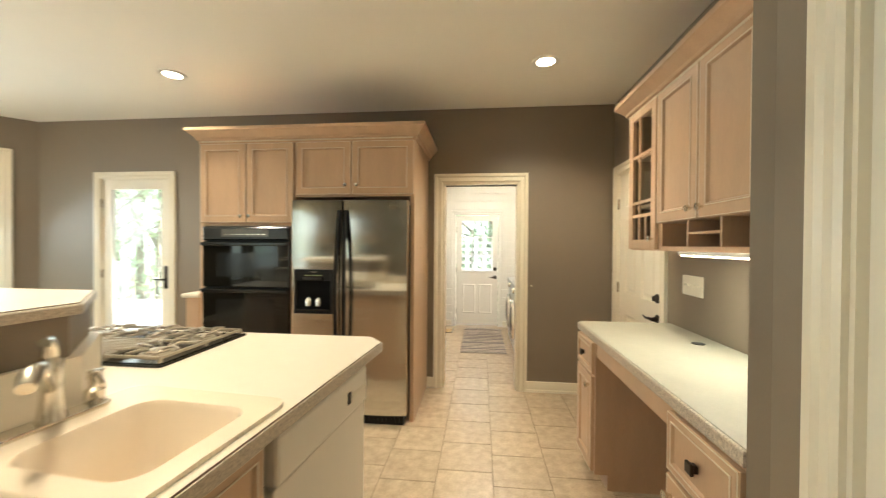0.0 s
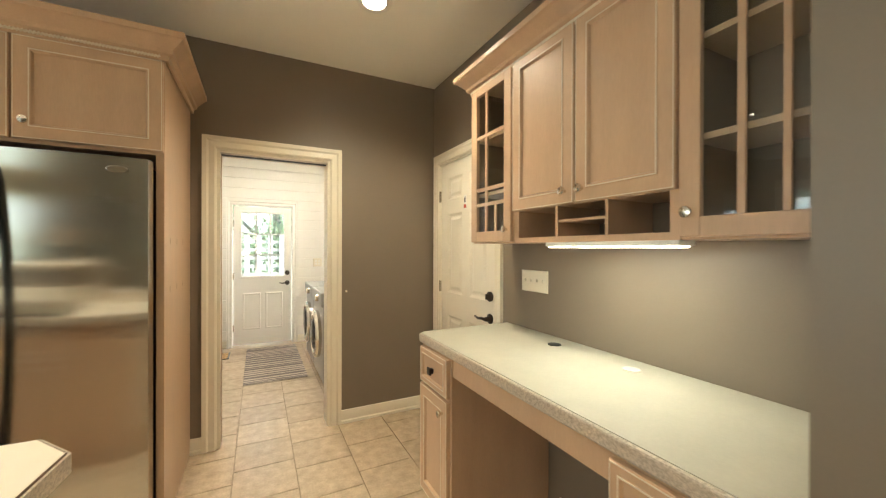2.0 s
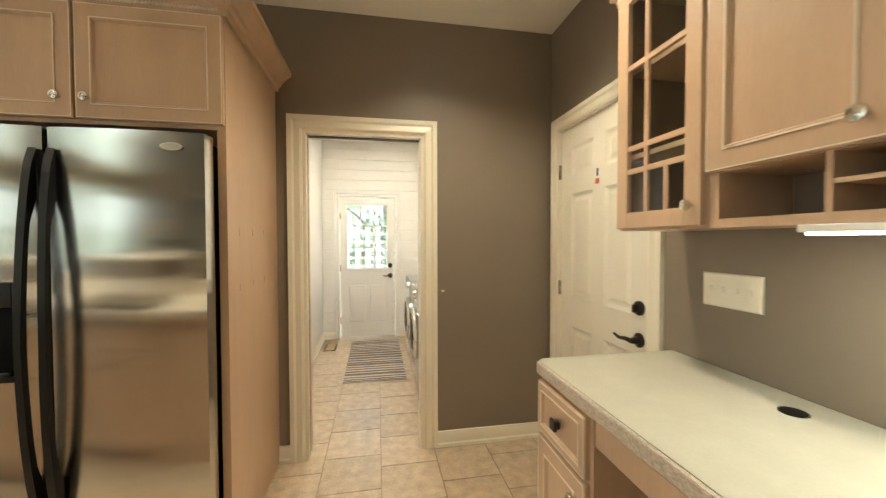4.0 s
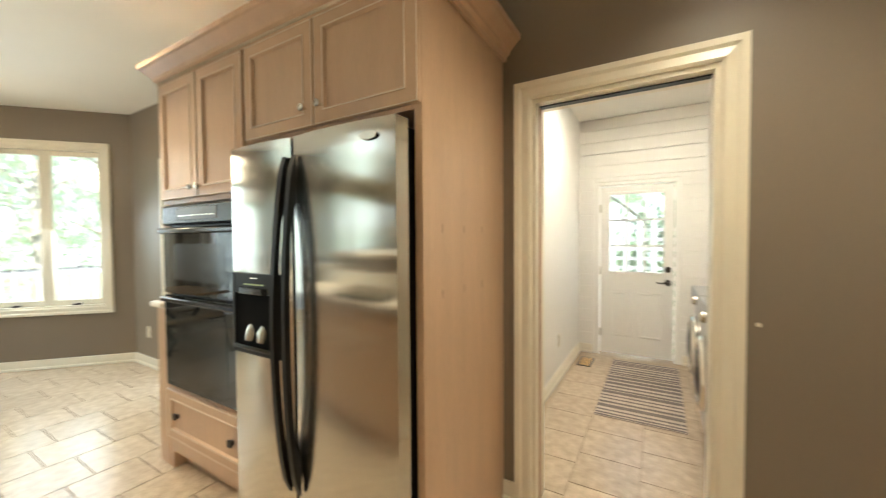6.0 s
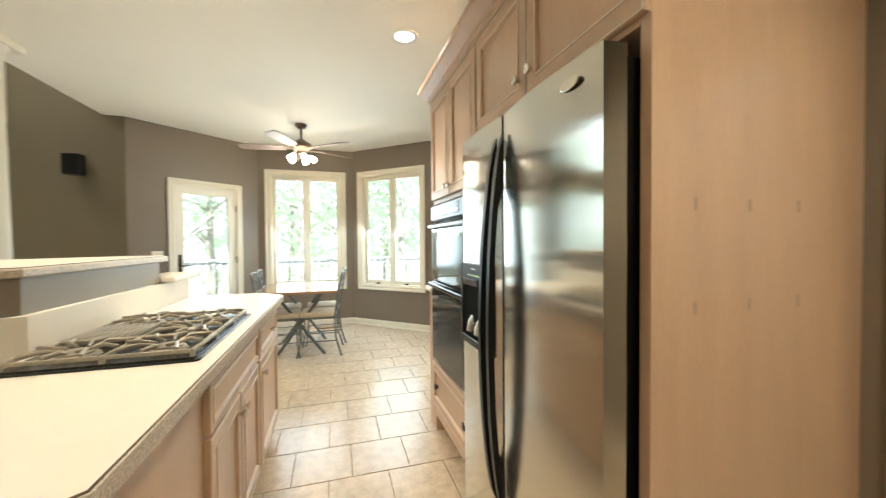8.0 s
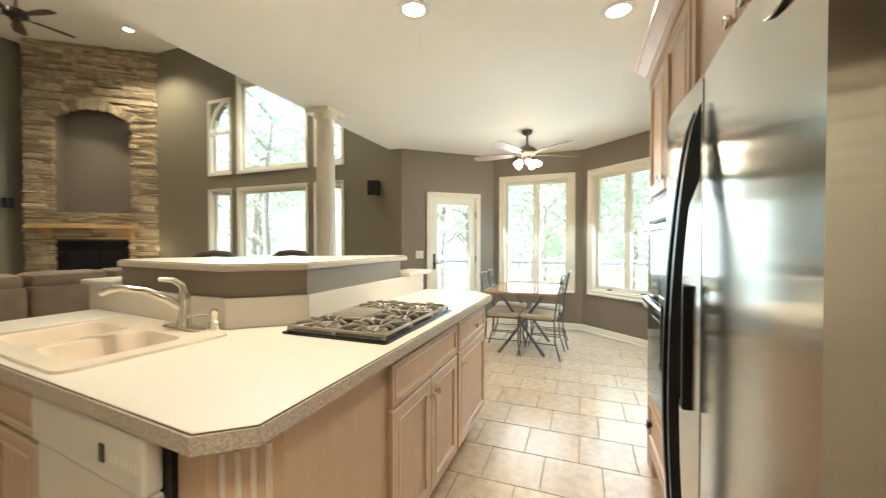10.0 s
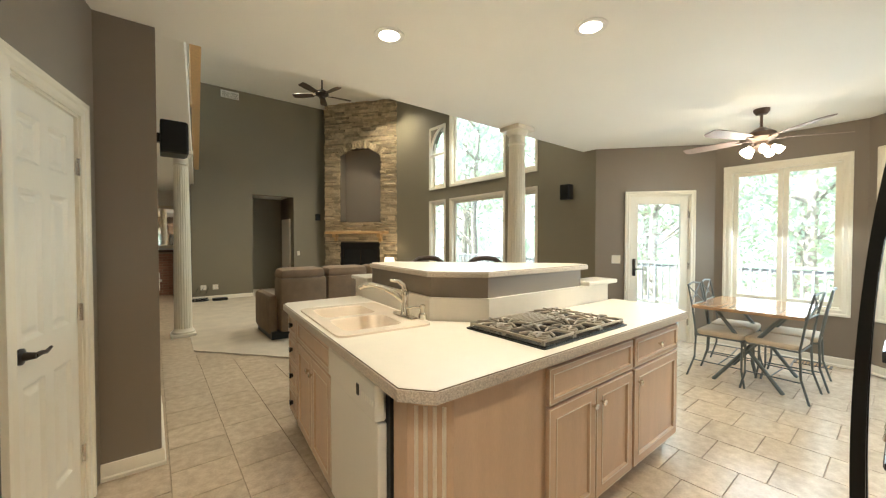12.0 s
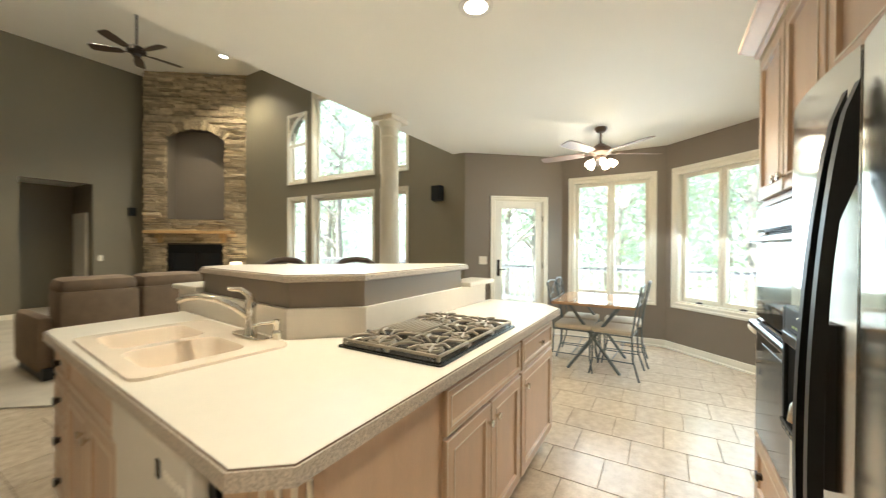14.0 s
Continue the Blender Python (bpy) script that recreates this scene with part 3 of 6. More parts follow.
def glass_door(name, m, w, h, label, hinge=1, handle=True, frame=0.10):
    door = thing(name, label, "door", m)
    door["kind"] = "structure"
    y0 = 0.015
    bm = B()
    for q in ((-w / 2, -w / 2 + frame, 0.01, h), (w / 2 - frame, w / 2, 0.01, h), (-w / 2 + frame, w / 2 - frame, 0.01, 0.20), (-w / 2 + frame, w / 2 - frame, h - frame, h)):
        box(bm, q[0], q[1], y0, y0 + 0.042, q[2], q[3], 0.003)
    part("leaf_frame", bm, DOORPAINT, door)
    bm = B()
    box(bm, -w / 2 + frame - 0.006, w / 2 - frame + 0.006, y0 + 0.018, y0 + 0.026, 0.19, h - frame + 0.006)
    pane = part("pane", bm, GLASS, door)
    pane.visible_shadow = False
    bm = B()
    casing(bm, w + 0.024, h + 0.012, 0.065)
    part("door_casing", bm, TRIM, door)
    bm = B()
    jamb(bm, w + 0.024, h + 0.012, T - 0.02)
    part("door_frame", bm, TRIM, door)
    xh = -hinge * (w / 2 - 0.05)
    bm = B()
    box(bm, xh - 0.02, xh + 0.02, y0 - 0.008, y0, 0.90, 1.14, 0.006)
    tube(bm, [(xh, y0 - 0.01, 1.0), (xh, y0 - 0.05, 1.0), (xh + hinge * 0.03, y0 - 0.055, 1.0), (xh + hinge * 0.10, y0 - 0.05, 1.0)], [0.01, 0.01, 0.009, 0.007], 8)
    part("door_handle", bm, BRONZE, door, "dark bronze handle on a long plate", True)
    hinges(door, hinge * (w / 2 + 0.006), (0.28, 1.05, h - 0.25), 0.006)
    return door


six_panel_door("door_1", pose(1.37, 3.06, 0, 0, 0, RZ_E), 0.776, 2.0, "cream six-panel door with dark bronze lever", -1)
x, y = along(PANTRY_S, PANTRY_N, 0.50)
six_panel_door("door_2", pose(x, y, 0, 0, 0, facing(PANTRY_S, PANTRY_N)), 0.57, 2.018, "cream six-panel pantry door with dark bronze lever", 1, False, 0.008, 0.93)
x, y = along(BAY_SC, BAY_LC, 0.684)
glass_door("door_3", pose(x, y, 0, 0, 0, RZ_BS), 0.736, 1.998, "cream glazed patio door onto the deck", 1)
glass_door("door_4", pose(-3.48, 3.575, 0, 0, 0, 0), 0.78, 2.05, "cream glazed side door beside the oven cabinet", -1)
# cased opening to the laundry
opening = thing("door_frame_laundry", "cream cased opening to the laundry room", "door frame", pose(0.148, 3.575, 0))
opening["kind"] = "structure"
bm = B()
casing(bm, 0.724, 1.98, 0.082, 0.022)
part("casing", bm, TRIM, opening)
bm = B()
jamb(bm, 0.724, 1.98, T + 0.003, 0, 0.02)
part("jamb", bm, TRIM, opening)
bm = B()
casing(bm, 0.724, 1.98, 0.07, 0.02)
bmesh.ops.transform(bm, matrix=Matrix.Translation((0, T, 0)) @ Matrix.Diagonal((1, -1, 1, 1)), verts=bm.verts)
part("inner_casing", bm, TRIM, opening)
bm = B()
box(bm, -0.34, 0.34, 0.045, 0.085, 1.954, 1.9585)
part("pocket_slot", bm, BLACKMATT, opening, "dark pocket door slot")
bm = B()
box(bm, -0.3415, -0.338, 0.045, 0.085, 0.02, 1.953)
part("pocket_door", bm, MAPLE, opening, "edge of the slid-in pocket door")

# the laundry's back door
back = thing("door_5", "white half-glazed back door with nine small panes", "door", pose(0.092, 6.345, 0) @ Matrix.Diagonal((0.92, 1, 1, 1)))
back["kind"] = "structure"
bm = B()
w, h = 0.77, 1.885
gx0, gx1, gz0, gz1 = -0.285, 0.285, 0.945, 1.80
for q in ((-w / 2, gx0, 0.02, h), (gx1, w / 2, 0.02, h), (gx0, gx1, 0.02, gz0), (gx0, gx1, gz1, h)):
    box(bm, q[0], q[1], 0.012, 0.05, q[2], q[3])
part("leaf", bm, WHITE, back)
for a, b in ((-0.27, -0.03), (0.03, 0.27)):
    bm = B()
    loft_panel(bm, a, b, 0.22, 0.72, [(0.0, 0.011), (0.014, 0.004), (0.028, 0.009), (0.034, 0.009)], 0.02)
    part("panel", bm, WHITE, back)
bm = B()
for q in ((gx0 - 0.03, gx0, gz0 - 0.03, gz1 + 0.03), (gx1, gx1 + 0.03, gz0 - 0.03, gz1 + 0.03), (gx0, gx1, gz0 - 0.03, gz0), (gx0, gx1, gz1, gz1 + 0.03)):
    box(bm, q[0], q[1], 0.003, 0.014, q[2], q[3], 0.003)
for k in (1, 2):
    xx = gx0 + (gx1 - gx0) * k / 3
    zz = gz0 + (gz1 - gz0) * k / 3
    box(bm, xx - 0.009, xx + 0.009, 0.014, 0.03, gz0, gz1)
    box(bm, gx0, gx1, 0.0145, 0.0295, zz - 0.009, zz + 0.009)
part("mullion_grid", bm, WHITE, back)
for i in range(3):
    for j in range(3):
        bm = B()
        box(bm, gx0 + i * 0.19 + 0.008, gx0 + (i + 1) * 0.19 - 0.008, 0.03, 0.034, gz0 + j * 0.285 + 0.008, gz0 + (j + 1) * 0.285 - 0.008)
        part("pane", bm, GLASS, back).visible_shadow = False
bm = B()
casing(bm, 0.794, 1.90, 0.07, 0.018)
part("door_casing", bm, WHITE, back)
lever(back, 0.33, 0.84, 0.012, -1)
deadbolt(back, 0.33, 0.98, 0.012)
hinges(back, -0.39, (0.25, 0.95, 1.65), 0.008)
# shiplap boards of the laundry's back wall
zz = 0.1
wall_back = bpy.data.objects["wall_laundry_back"]
while zz < 2.64:
    top = min(zz + 0.135, 2.655)
    for a, b in (((-0.488, -0.34), (0.524, 1.358)) if zz < 1.97 else ((-0.488, 1.358),)):
        bm = B()
        box(bm, a, b, 6.330, 6.344, zz + 0.003, top - 0.003, 0.002)
        part("plank", bm, WHITE, wall_back)
    zz += 0.135


# ---- kitchen cabinets ----
DOOR_RINGS = [(0.0, -0.016), (0.004, -0.020), (0.048, -0.020), (0.052, -0.0225), (0.058, -0.0225), (0.064, -0.012), (0.075, -0.012)]
DRAWER_RINGS = [(0.0, -0.016), (0.004, -0.020), (0.024, -0.020), (0.028, -0.0225), (0.033, -0.0225), (0.038, -0.014), (0.044, -0.014)]


def knob(parent, x, z, y=-0.022):
    bm = B()
    lathe(bm, [(0.006, 0.0), (0.006, 0.010), (0.015, 0.017), (0.0165, 0.022), (0.015, 0.026), (0.009, 0.027), (0.009, 0.0255), (0.004, 0.0265)], 16, pose(x, y, z, 90))
    return part("knob", bm, CHROME, parent, "brushed nickel knob", True)


def pull(parent, x, z, y=-0.022):
    bm = B()
    box(bm, x - 0.012, x + 0.012, y - 0.012, y + 0.003, z - 0.012, z + 0.012, 0.003)
    box(bm, x - 0.017, x + 0.017, y - 0.022, y - 0.011, z - 0.017, z + 0.017, 0.003)
    return part("knob", bm, BRONZE, parent, "square dark bronze knob")


def ring_frame(bm, x0, x1, z0, z1, wide, y0, y1):
    """One closed rectangular frame, mitred at its corners."""
    loops = []
    for y in (y0, y1):
        for w in (0.0, wide):
            loops.append([bm.verts.new((x, y, z)) for x, z in ((x0 + w, z0 + w), (x1 - w, z0 + w), (x1 - w, z1 - w), (x0 + w, z1 - w))])
    of, nf, ob, nb = loops
    for p, q in ((of, nf), (nf, nb), (nb, ob), (ob, of)):
        for k in range(4):
            bm.faces.new((p[k], p[(k + 1) % 4], q[(k + 1) % 4], q[k]))
    bmesh.ops.recalc_face_normals(bm, faces=bm.faces)


def cab_door(parent, x0, x1, z0, z1, knob_at=None, drawer=False, y=0.0, square=False):
    bm = B()
    loft_panel(bm, x0 + 0.002, x1 - 0.002, z0 + 0.002, z1 - 0.002, DRAWER_RINGS if drawer else DOOR_RINGS, -0.001)
    d = part("drawer" if drawer else "door", bm, MAPLE, parent)
    for ins, yy, wd, nm in (((0.0285 if drawer else 0.0525), -0.0228, 0.004, "bead"), (0.005, -0.0204, 0.003, "edge_bead")):
        bm = B()
        ring_frame(bm, x0 + ins, x1 - ins, z0 + ins, z1 - ins, wd, yy - 0.0006, yy + 0.001)
        part(nm, bm, MAPLE_GLAZE, d, "pale glazed bead")
    if knob_at:
        (pull if square else knob)(d, knob_at[0], knob_at[1])
    return d


def body(parent, x0, x1, depth, z0, z1, toe=0.0, hollow=0.0):
    bm = B()
    box(bm, x0, x1, 0.0, depth, z0 + toe, z1 - hollow)
    if hollow:
        box(bm, x0, x1, 0.0, 0.02, z1 - hollow, z1)
    if toe:
        box(bm, x0 + 0.002, x1 - 0.002, 0.07, depth, z0, z0 + toe)
    return part("body", bm, MAPLE, parent)


CROWN = [(0.0, 0.0), (0.012, 0.0), (0.016, 0.022), (0.03, 0.03), (0.034, 0.045), (0.075, 0.085), (0.085, 0.09), (0.085, 0.115), (0.0, 0.115)]


def rope(parent, p0, p1):
    """A twisted bead below the crown."""
    bm = B()
    p0, p1 = Vector(p0), Vector(p1)
    n = max(8, int((p1 - p0).length / 0.012))
    d = (p1 - p0) / n
    w = Vector((0, 0, 0.008)) + d * 0.8
    for i in range(n):
        a = p0 + d * i
        tube(bm, [a - w * 0.6, a + w * 0.6], 0.005, 5, False)
    return part("rope_bead", bm, MAPLE_GLAZE, parent, "twisted rope moulding")


# oven and refrigerator wall: local x from the oven cabinet's side, y = 0 at the fronts
FY = 2.85
oven_cab = thing("oven_cabinet", "tall pickled maple cabinet holding a double wall oven", "cabinet", pose(-1.735, FY, 0))
bm = B()
box(bm, -0.41, -0.375, 0, 0.745, 0.0, 2.2)
box(bm, 0.375, 0.41, 0, 0.745, 0.0, 2.2)
box(bm, -0.375, 0.375, 0.0, 0.745, 1.525, 2.2)
box(bm, -0.375, 0.375, 0.0, 0.745, 0.10, 0.49)
box(bm, -0.375, 0.375, 0.07, 0.745, 0.0, 0.10)
box(bm, -0.375, 0.375, 0.70, 0.745, 0.49, 1.525)
part("body", bm, MAPLE, oven_cab)
cab_door(oven_cab, -0.402, -0.003, 1.548, 2.19, (-0.035, 1.60))
cab_door(oven_cab, 0.003, 0.402, 1.548, 2.19, (0.035, 1.60))
d = cab_door(oven_cab, -0.402, 0.402, 0.19, 0.475, None)
pull(d, -0.27, 0.34)
pull(d, 0.27, 0.34)
fr_cab = thing("refrigerator_cabinet", "pickled maple cabinet above the refrigerator with side panel", "cabinet", pose(-0.857, FY, 0))
bm = B()
box(bm, -0.466, 0.465, 0.0, 0.745, 1.755, 2.2)
part("body", bm, MAPLE, fr_cab)
bm = B()
box(bm, 0.465, 0.497, 0.0, 0.745, 0.0, 2.2, 0.002)
SCUFF = material("scuffed_maple", (0.42, 0.29, 0.19), 0.5, vary=0.3, scale=60, fine=200)
side = part("side_panel", bm, MAPLE, fr_cab)
for zz in (1.108, 1.345):
    for k in range(3):
        bm = B()
        box(bm, 0.4971, 0.4975, 0.12 + k * 0.17, 0.131 + k * 0.17, zz, zz + 0.03)
        part("mark", bm, SCUFF, side, "faint grey scuff mark")
cab_door(fr_cab, -0.458, -0.004, 1.768, 2.19, (-0.045, 1.842))
cab_door(fr_cab, 0.0, 0.496, 1.768, 2.19, (0.045, 1.842))
bm = B()
sweep(bm, [(0.502, 0.75), (0.502, -0.004), (-1.275, -0.004), (-1.275, 0.75)][::-1], [(-o, 2.19 + z) for o, z in CROWN])
part("crown", bm, MAPLE, fr_cab, "stepped maple crown moulding")
rope(fr_cab, (-1.265, -0.02, 2.205), (0.49, -0.02, 2.205))
# narrow cream-capped end post beside the oven
post = thing("end_post", "narrow maple post with a cream cap beside the oven", "post", pose(-2.215, 3.02, 0))
bm = B()
box(bm, -0.06, 0.06, -0.17, 0.54, 0.0, 0.93, 0.004)
part("panel", bm, MAPLE, post)
bm = B()
box(bm, -0.085, 0.062, -0.20, 0.54, 0.93, 0.965, 0.012)
part("cap", bm, CREAM, post, "cream rounded cap")

# double oven
oven = thing("double_oven", "black glass and steel double wall oven", "oven", pose(-1.735, FY + 0.022, 0))
bm = B()
box(bm, -0.372, 0.372, -0.012, 0.66, 0.495, 1.52, 0.003)
part("case", bm, BLACKMATT, oven)
bm = B()
loft_panel(bm, -0.37, 0.37, 1.405, 1.515, [(0.0, -0.045), (0.012, -0.055), (0.018, -0.055)], -0.012)
panel = part("control_panel", bm, ENAMEL, oven, "glossy black control panel")
bm = B()
box(bm, -0.20, 0.20, -0.0575, -0.054, 1.432, 1.495, 0.002)
part("display", bm, material("smoked_display", (0.10, 0.09, 0.075), 0.25), panel, "smoked display strip")
for k in range(8):
    bm = B()
    box(bm, -0.17 + k * 0.045, -0.14 + k * 0.045, -0.0595, -0.057, 1.45, 1.456)
    part("marking", bm, CHROME, panel)
for z0, z1 in ((1.03, 1.395), (0.505, 1.018)):
    bm = B()
    loft_panel(bm, -0.37, 0.37, z0, z1, [(0.0, -0.045), (0.004, -0.05), (0.01, -0.05)], -0.012)
    dd = part("oven_door", bm, OVENGLASS, oven, "black glass oven door")
    bm = B()
    box(bm, -0.37, 0.37, -0.078, -0.05, z1 - 0.035, z1 - 0.005, 0.008)
    part("handle", bm, BLACK, dd, "flat glossy black handle bar")
    bm = B()
    box(bm, -0.25, 0.25, -0.0515, -0.0495, z0 + 0.08, z1 - 0.09)
    part("window", bm, BLACK, dd)

# refrigerator
fridge = thing("refrigerator", "stainless side-by-side refrigerator with black handles", "refrigerator", pose(-0.853, 2.748, 0))
bm = B()
box(bm, -0.44, 0.44, 0.075, 0.80, 0.03, 1.70, 0.006)
part("case", bm, BLACKMATT, fridge, "black painted case")
bm = B()
box(bm, -0.43, 0.43, 0.04, 0.09, 0.0, 0.075)
for k in range(24):
    box(bm, -0.40 + k * 0.034, -0.385 + k * 0.034, 0.035, 0.04, 0.02, 0.06)
part("grille", bm, BLACKMATT, fridge)


def fridge_door(x0, x1, label):
    bm = B()
    n = 10
    prof = [(x0, 0.07)]
    for k in range(n + 1):
        u = k / n
        prof.append((x0 + 0.006 + (x1 - x0 - 0.012) * u, 0.012 - 0.014 * (1 - (2 * u - 1) ** 2)))
    prof.append((x1, 0.07))
    prism(bm, prof, 0.085, 1.715)
    return part("door", bm, STEEL, fridge, label, True)


dl = fridge_door(-0.458, -0.047, "stainless freezer door with dispenser")
dr = fridge_door(-0.043, 0.458, "stainless refrigerator door")
for dd, xx, lean in ((dl, -0.072, 1), (dr, -0.018, -1)):
    outer, inner = [], []
    for k in range(25):
        u = k / 24
        z = 0.34 + 1.30 * u
        outer.append((-0.002 - 0.064 * math.sin(math.pi * u ** 0.92) ** 0.6, z))
    for k in range(15):
        u = k / 14
        z = 0.49 + 0.97 * u
        inner.append((-0.004 - 0.040 * math.sin(math.pi * u) ** 0.4, z))
    bm = B()
    loops = []
    for sx in (-0.012, 0.012):
        o = [bm.verts.new((xx + sx * (0.85 + 0.3 * abs(z - 0.98)) - lean * 0.008 * (1 - abs(z - 0.98) / 0.65), y, z)) for y, z in outer]
        i = [bm.verts.new((xx + sx * (0.85 + 0.3 * abs(z - 0.98)) - lean * 0.008 * (1 - abs(z - 0.98) / 0.65), y, z)) for y, z in inner]
        loops.append((o, i))
    (o0, i0), (o1, i1) = loops
    for p, q in ((o0, o1), (i0, i1)):
        for k in range(len(p) - 1):
            bm.faces.new((p[k], p[k + 1], q[k + 1], q[k]))
    for o, i in loops:
        # cheek between the outer and the inner curve
        n = len(i)
        near = [min(range(len(o)), key=lambda j: abs(o[j].co.z - v.co.z)) for v in i]
        bm.faces.new(o[:near[0] + 1] + [i[0]])
        for k in range(n - 1):
            seg = o[near[k]:near[k + 1] + 1]
            bm.faces.new(seg + [i[k + 1], i[k]])
        bm.faces.new([i[-1]] + o[near[-1]:])
    part("handle", bm, BLACKMATT, dd, "long curved black handle", True)
bm = B()
for q in ((-0.425, -0.405, 0.845, 1.185), (-0.135, -0.115, 0.845, 1.185), (-0.405, -0.135, 0.845, 0.865), (-0.405, -0.135, 1.10, 1.185)):
    box(bm, q[0], q[1], -0.012, 0.02, q[2], q[3], 0.004)
disp = part("dispenser", bm, BLACKMATT, dl, "black water and ice dispenser")
# Shallow plate; the deep cavity's shade is put into its matt near-black.
bm = B()
box(bm, -0.405, -0.135, -0.004, 0.006, 0.865, 1.10)
part("recess", bm, material("painted_recess_shade", (0.004, 0.004, 0.004), 0.85, vary=0.1, spec=0.1), dl)
for xx in (-0.31, -0.23):
    bm = B()
    lathe(bm, [(0.02, 0), (0.028, 0.04), (0.014, 0.09)], 12, pose(xx, -0.008, 0.90, -20))
    part("paddle", bm, CHROME, dl, "", True)
bm = B()
box(bm, -0.40, -0.14, -0.022, 0.0, 0.866, 0.884, 0.004)
for k in range(8):
    box(bm, -0.385 + k * 0.031, -0.365 + k * 0.031, -0.0235, -0.021, 0.871, 0.879)
part("drip_tray", bm, BLACK, disp, "ribbed black drip tray")
bm = B()
prism(bm, [(-0.36, -0.012), (-0.345, -0.03), (-0.195, -0.03), (-0.18, -0.012)], 1.10, 1.128, 0.003)
part("spout_cover", bm, BLACK, disp, "glossy black spout cover")
for k in range(5):
    bm = B()
    box(bm, -0.335 + k * 0.028, -0.315 + k * 0.028, -0.0135, -0.011, 1.136, 1.142)
    part("marking", bm, PRINT_GREEN, disp)
bm = B()
box(bm, -0.295, -0.245, -0.0135, -0.011, 1.163, 1.168)
part("marking", bm, CHROME, disp)
bm = B()
lathe(bm, [(0.037, 0.0), (0.037, 0.0025), (0.033, 0.0035)], 24, pose(0.35, -0.002, 1.66, 90) @ Matrix.Diagonal((1, 0.4, 1, 1)))
part("badge", bm, CHROME, dr, "oval chrome badge")

# ---- the desk nook (local x runs away from the garage door, y = 0 at the fronts) ----
DX = 0.80
for nm, y1, y0 in (("desk_cabinet", 2.50, 2.18), ("desk_drawer_cabinet", 1.362, 0.996)):
    unit = thing(nm, "pickled maple desk base cabinet under the cream worktop", "cabinet", pose(DX, y1, 0, 0, 0, RZ_E))
    w = y1 - y0
    body(unit, 0.0, w, 0.565, 0.0, 0.838, 0.09)
    if nm == "desk_cabinet":
        cab_door(unit, 0.008, w - 0.012, 0.65, 0.83, (w / 2, 0.74), True, 0, True)
        cab_door(unit, 0.008, w - 0.012, 0.10, 0.64, (w - 0.05, 0.58))
    else:
        cab_door(unit, 0.012, w - 0.004, 0.63, 0.83, (w / 2, 0.73), True, 0, True)
        cab_door(unit, 0.012, w - 0.004, 0.10, 0.62, (0.05, 0.56))
apron = thing("desk_apron", "maple pencil drawer front above the knee space", "drawer front", pose(DX, 2.178, 0, 0, 0, RZ_E))
bm = B()
box(bm, 0.0, 0.815, 0.004, 0.024, 0.755, 0.838, 0.002)
part("front", bm, MAPLE, apron)
top = thing("desk_worktop", "cream laminate desk top with a speckled edge", "worktop", pose(0, 0, 0))
bm = B()
prism(bm, [(0.785, 0.996), (1.368, 0.996), (1.368, 2.545), (0.815, 2.545), (0.785, 2.515)], 0.840, 0.883, 0.006)
slab = part("slab", bm, SPECK, top, "speckled laminate edge band")
bm = B()
prism(bm, [(0.795, 0.998), (1.366, 0.998), (1.366, 2.535), (0.820, 2.535), (0.795, 2.510)], 0.8825, 0.886)
part("surface", bm, DESKTOP, top, "cream laminate surface")
for yy in (1.63, 2.02):
    bm = B()
    lathe(bm, [(0.03, 0.0), (0.03, 0.003), (0.022, 0.004)], 20, pose(1.25, yy, 0.886))
    gr = part("grommet", bm, CREAM if yy < 1.8 else BLACKMATT, None, "", True)
    tagged(gr, "small round cable grommet in the desk top", "grommet")

# wall cabinets over the desk
UX = 1.11


def glazed_door(parent, x0, x1, z0, z1, cols, bars, knob_at):
    bm = B()
    f = 0.055 if x1 - x0 < 0.37 else 0.065
    for q in ((x0, x0 + f, z0, z1), (x1 - f, x1, z0, z1), (x0 + f, x1 - f, z0, z0 + f), (x0 + f, x1 - f, z1 - f, z1)):
        box(bm, q[0], q[1], -0.021, -0.001, q[2], q[3], 0.003)
    d = part("glazed_door", bm, MAPLE, parent, "maple door with clear glass")
    bm = B()
    for k in range(1, cols):
        xx = x0 + f + (x1 - x0 - 2 * f) * (0.36 if cols == 2 and x1 - x0 < 0.37 else k / cols)
        box(bm, xx - 0.009, xx + 0.009, -0.019, -0.008, z0 + f, z1 - f, 0.002)
    for zz in bars:
        box(bm, x0 + f, x1 - f, -0.0185, -0.0085, zz - 0.009, zz + 0.009, 0.002)
    if cols == 2 and x1 - x0 < 0.37:
        xx = x0 + f + (x1 - x0 - 2 * f) * 0.70
        box(bm, xx - 0.008, xx + 0.008, -0.018, -0.009, z0 + f, bars[0], 0.002)
    part("mullion_grid", bm, MAPLE, d)
    bm = B()
    box(bm, x0 + f - 0.004, x1 - f + 0.004, -0.007, -0.004, z0 + f - 0.004, z1 - f + 0.004)
    part("pane", bm, GLASS, d).visible_shadow = False
    knob(d, *knob_at)
    return d


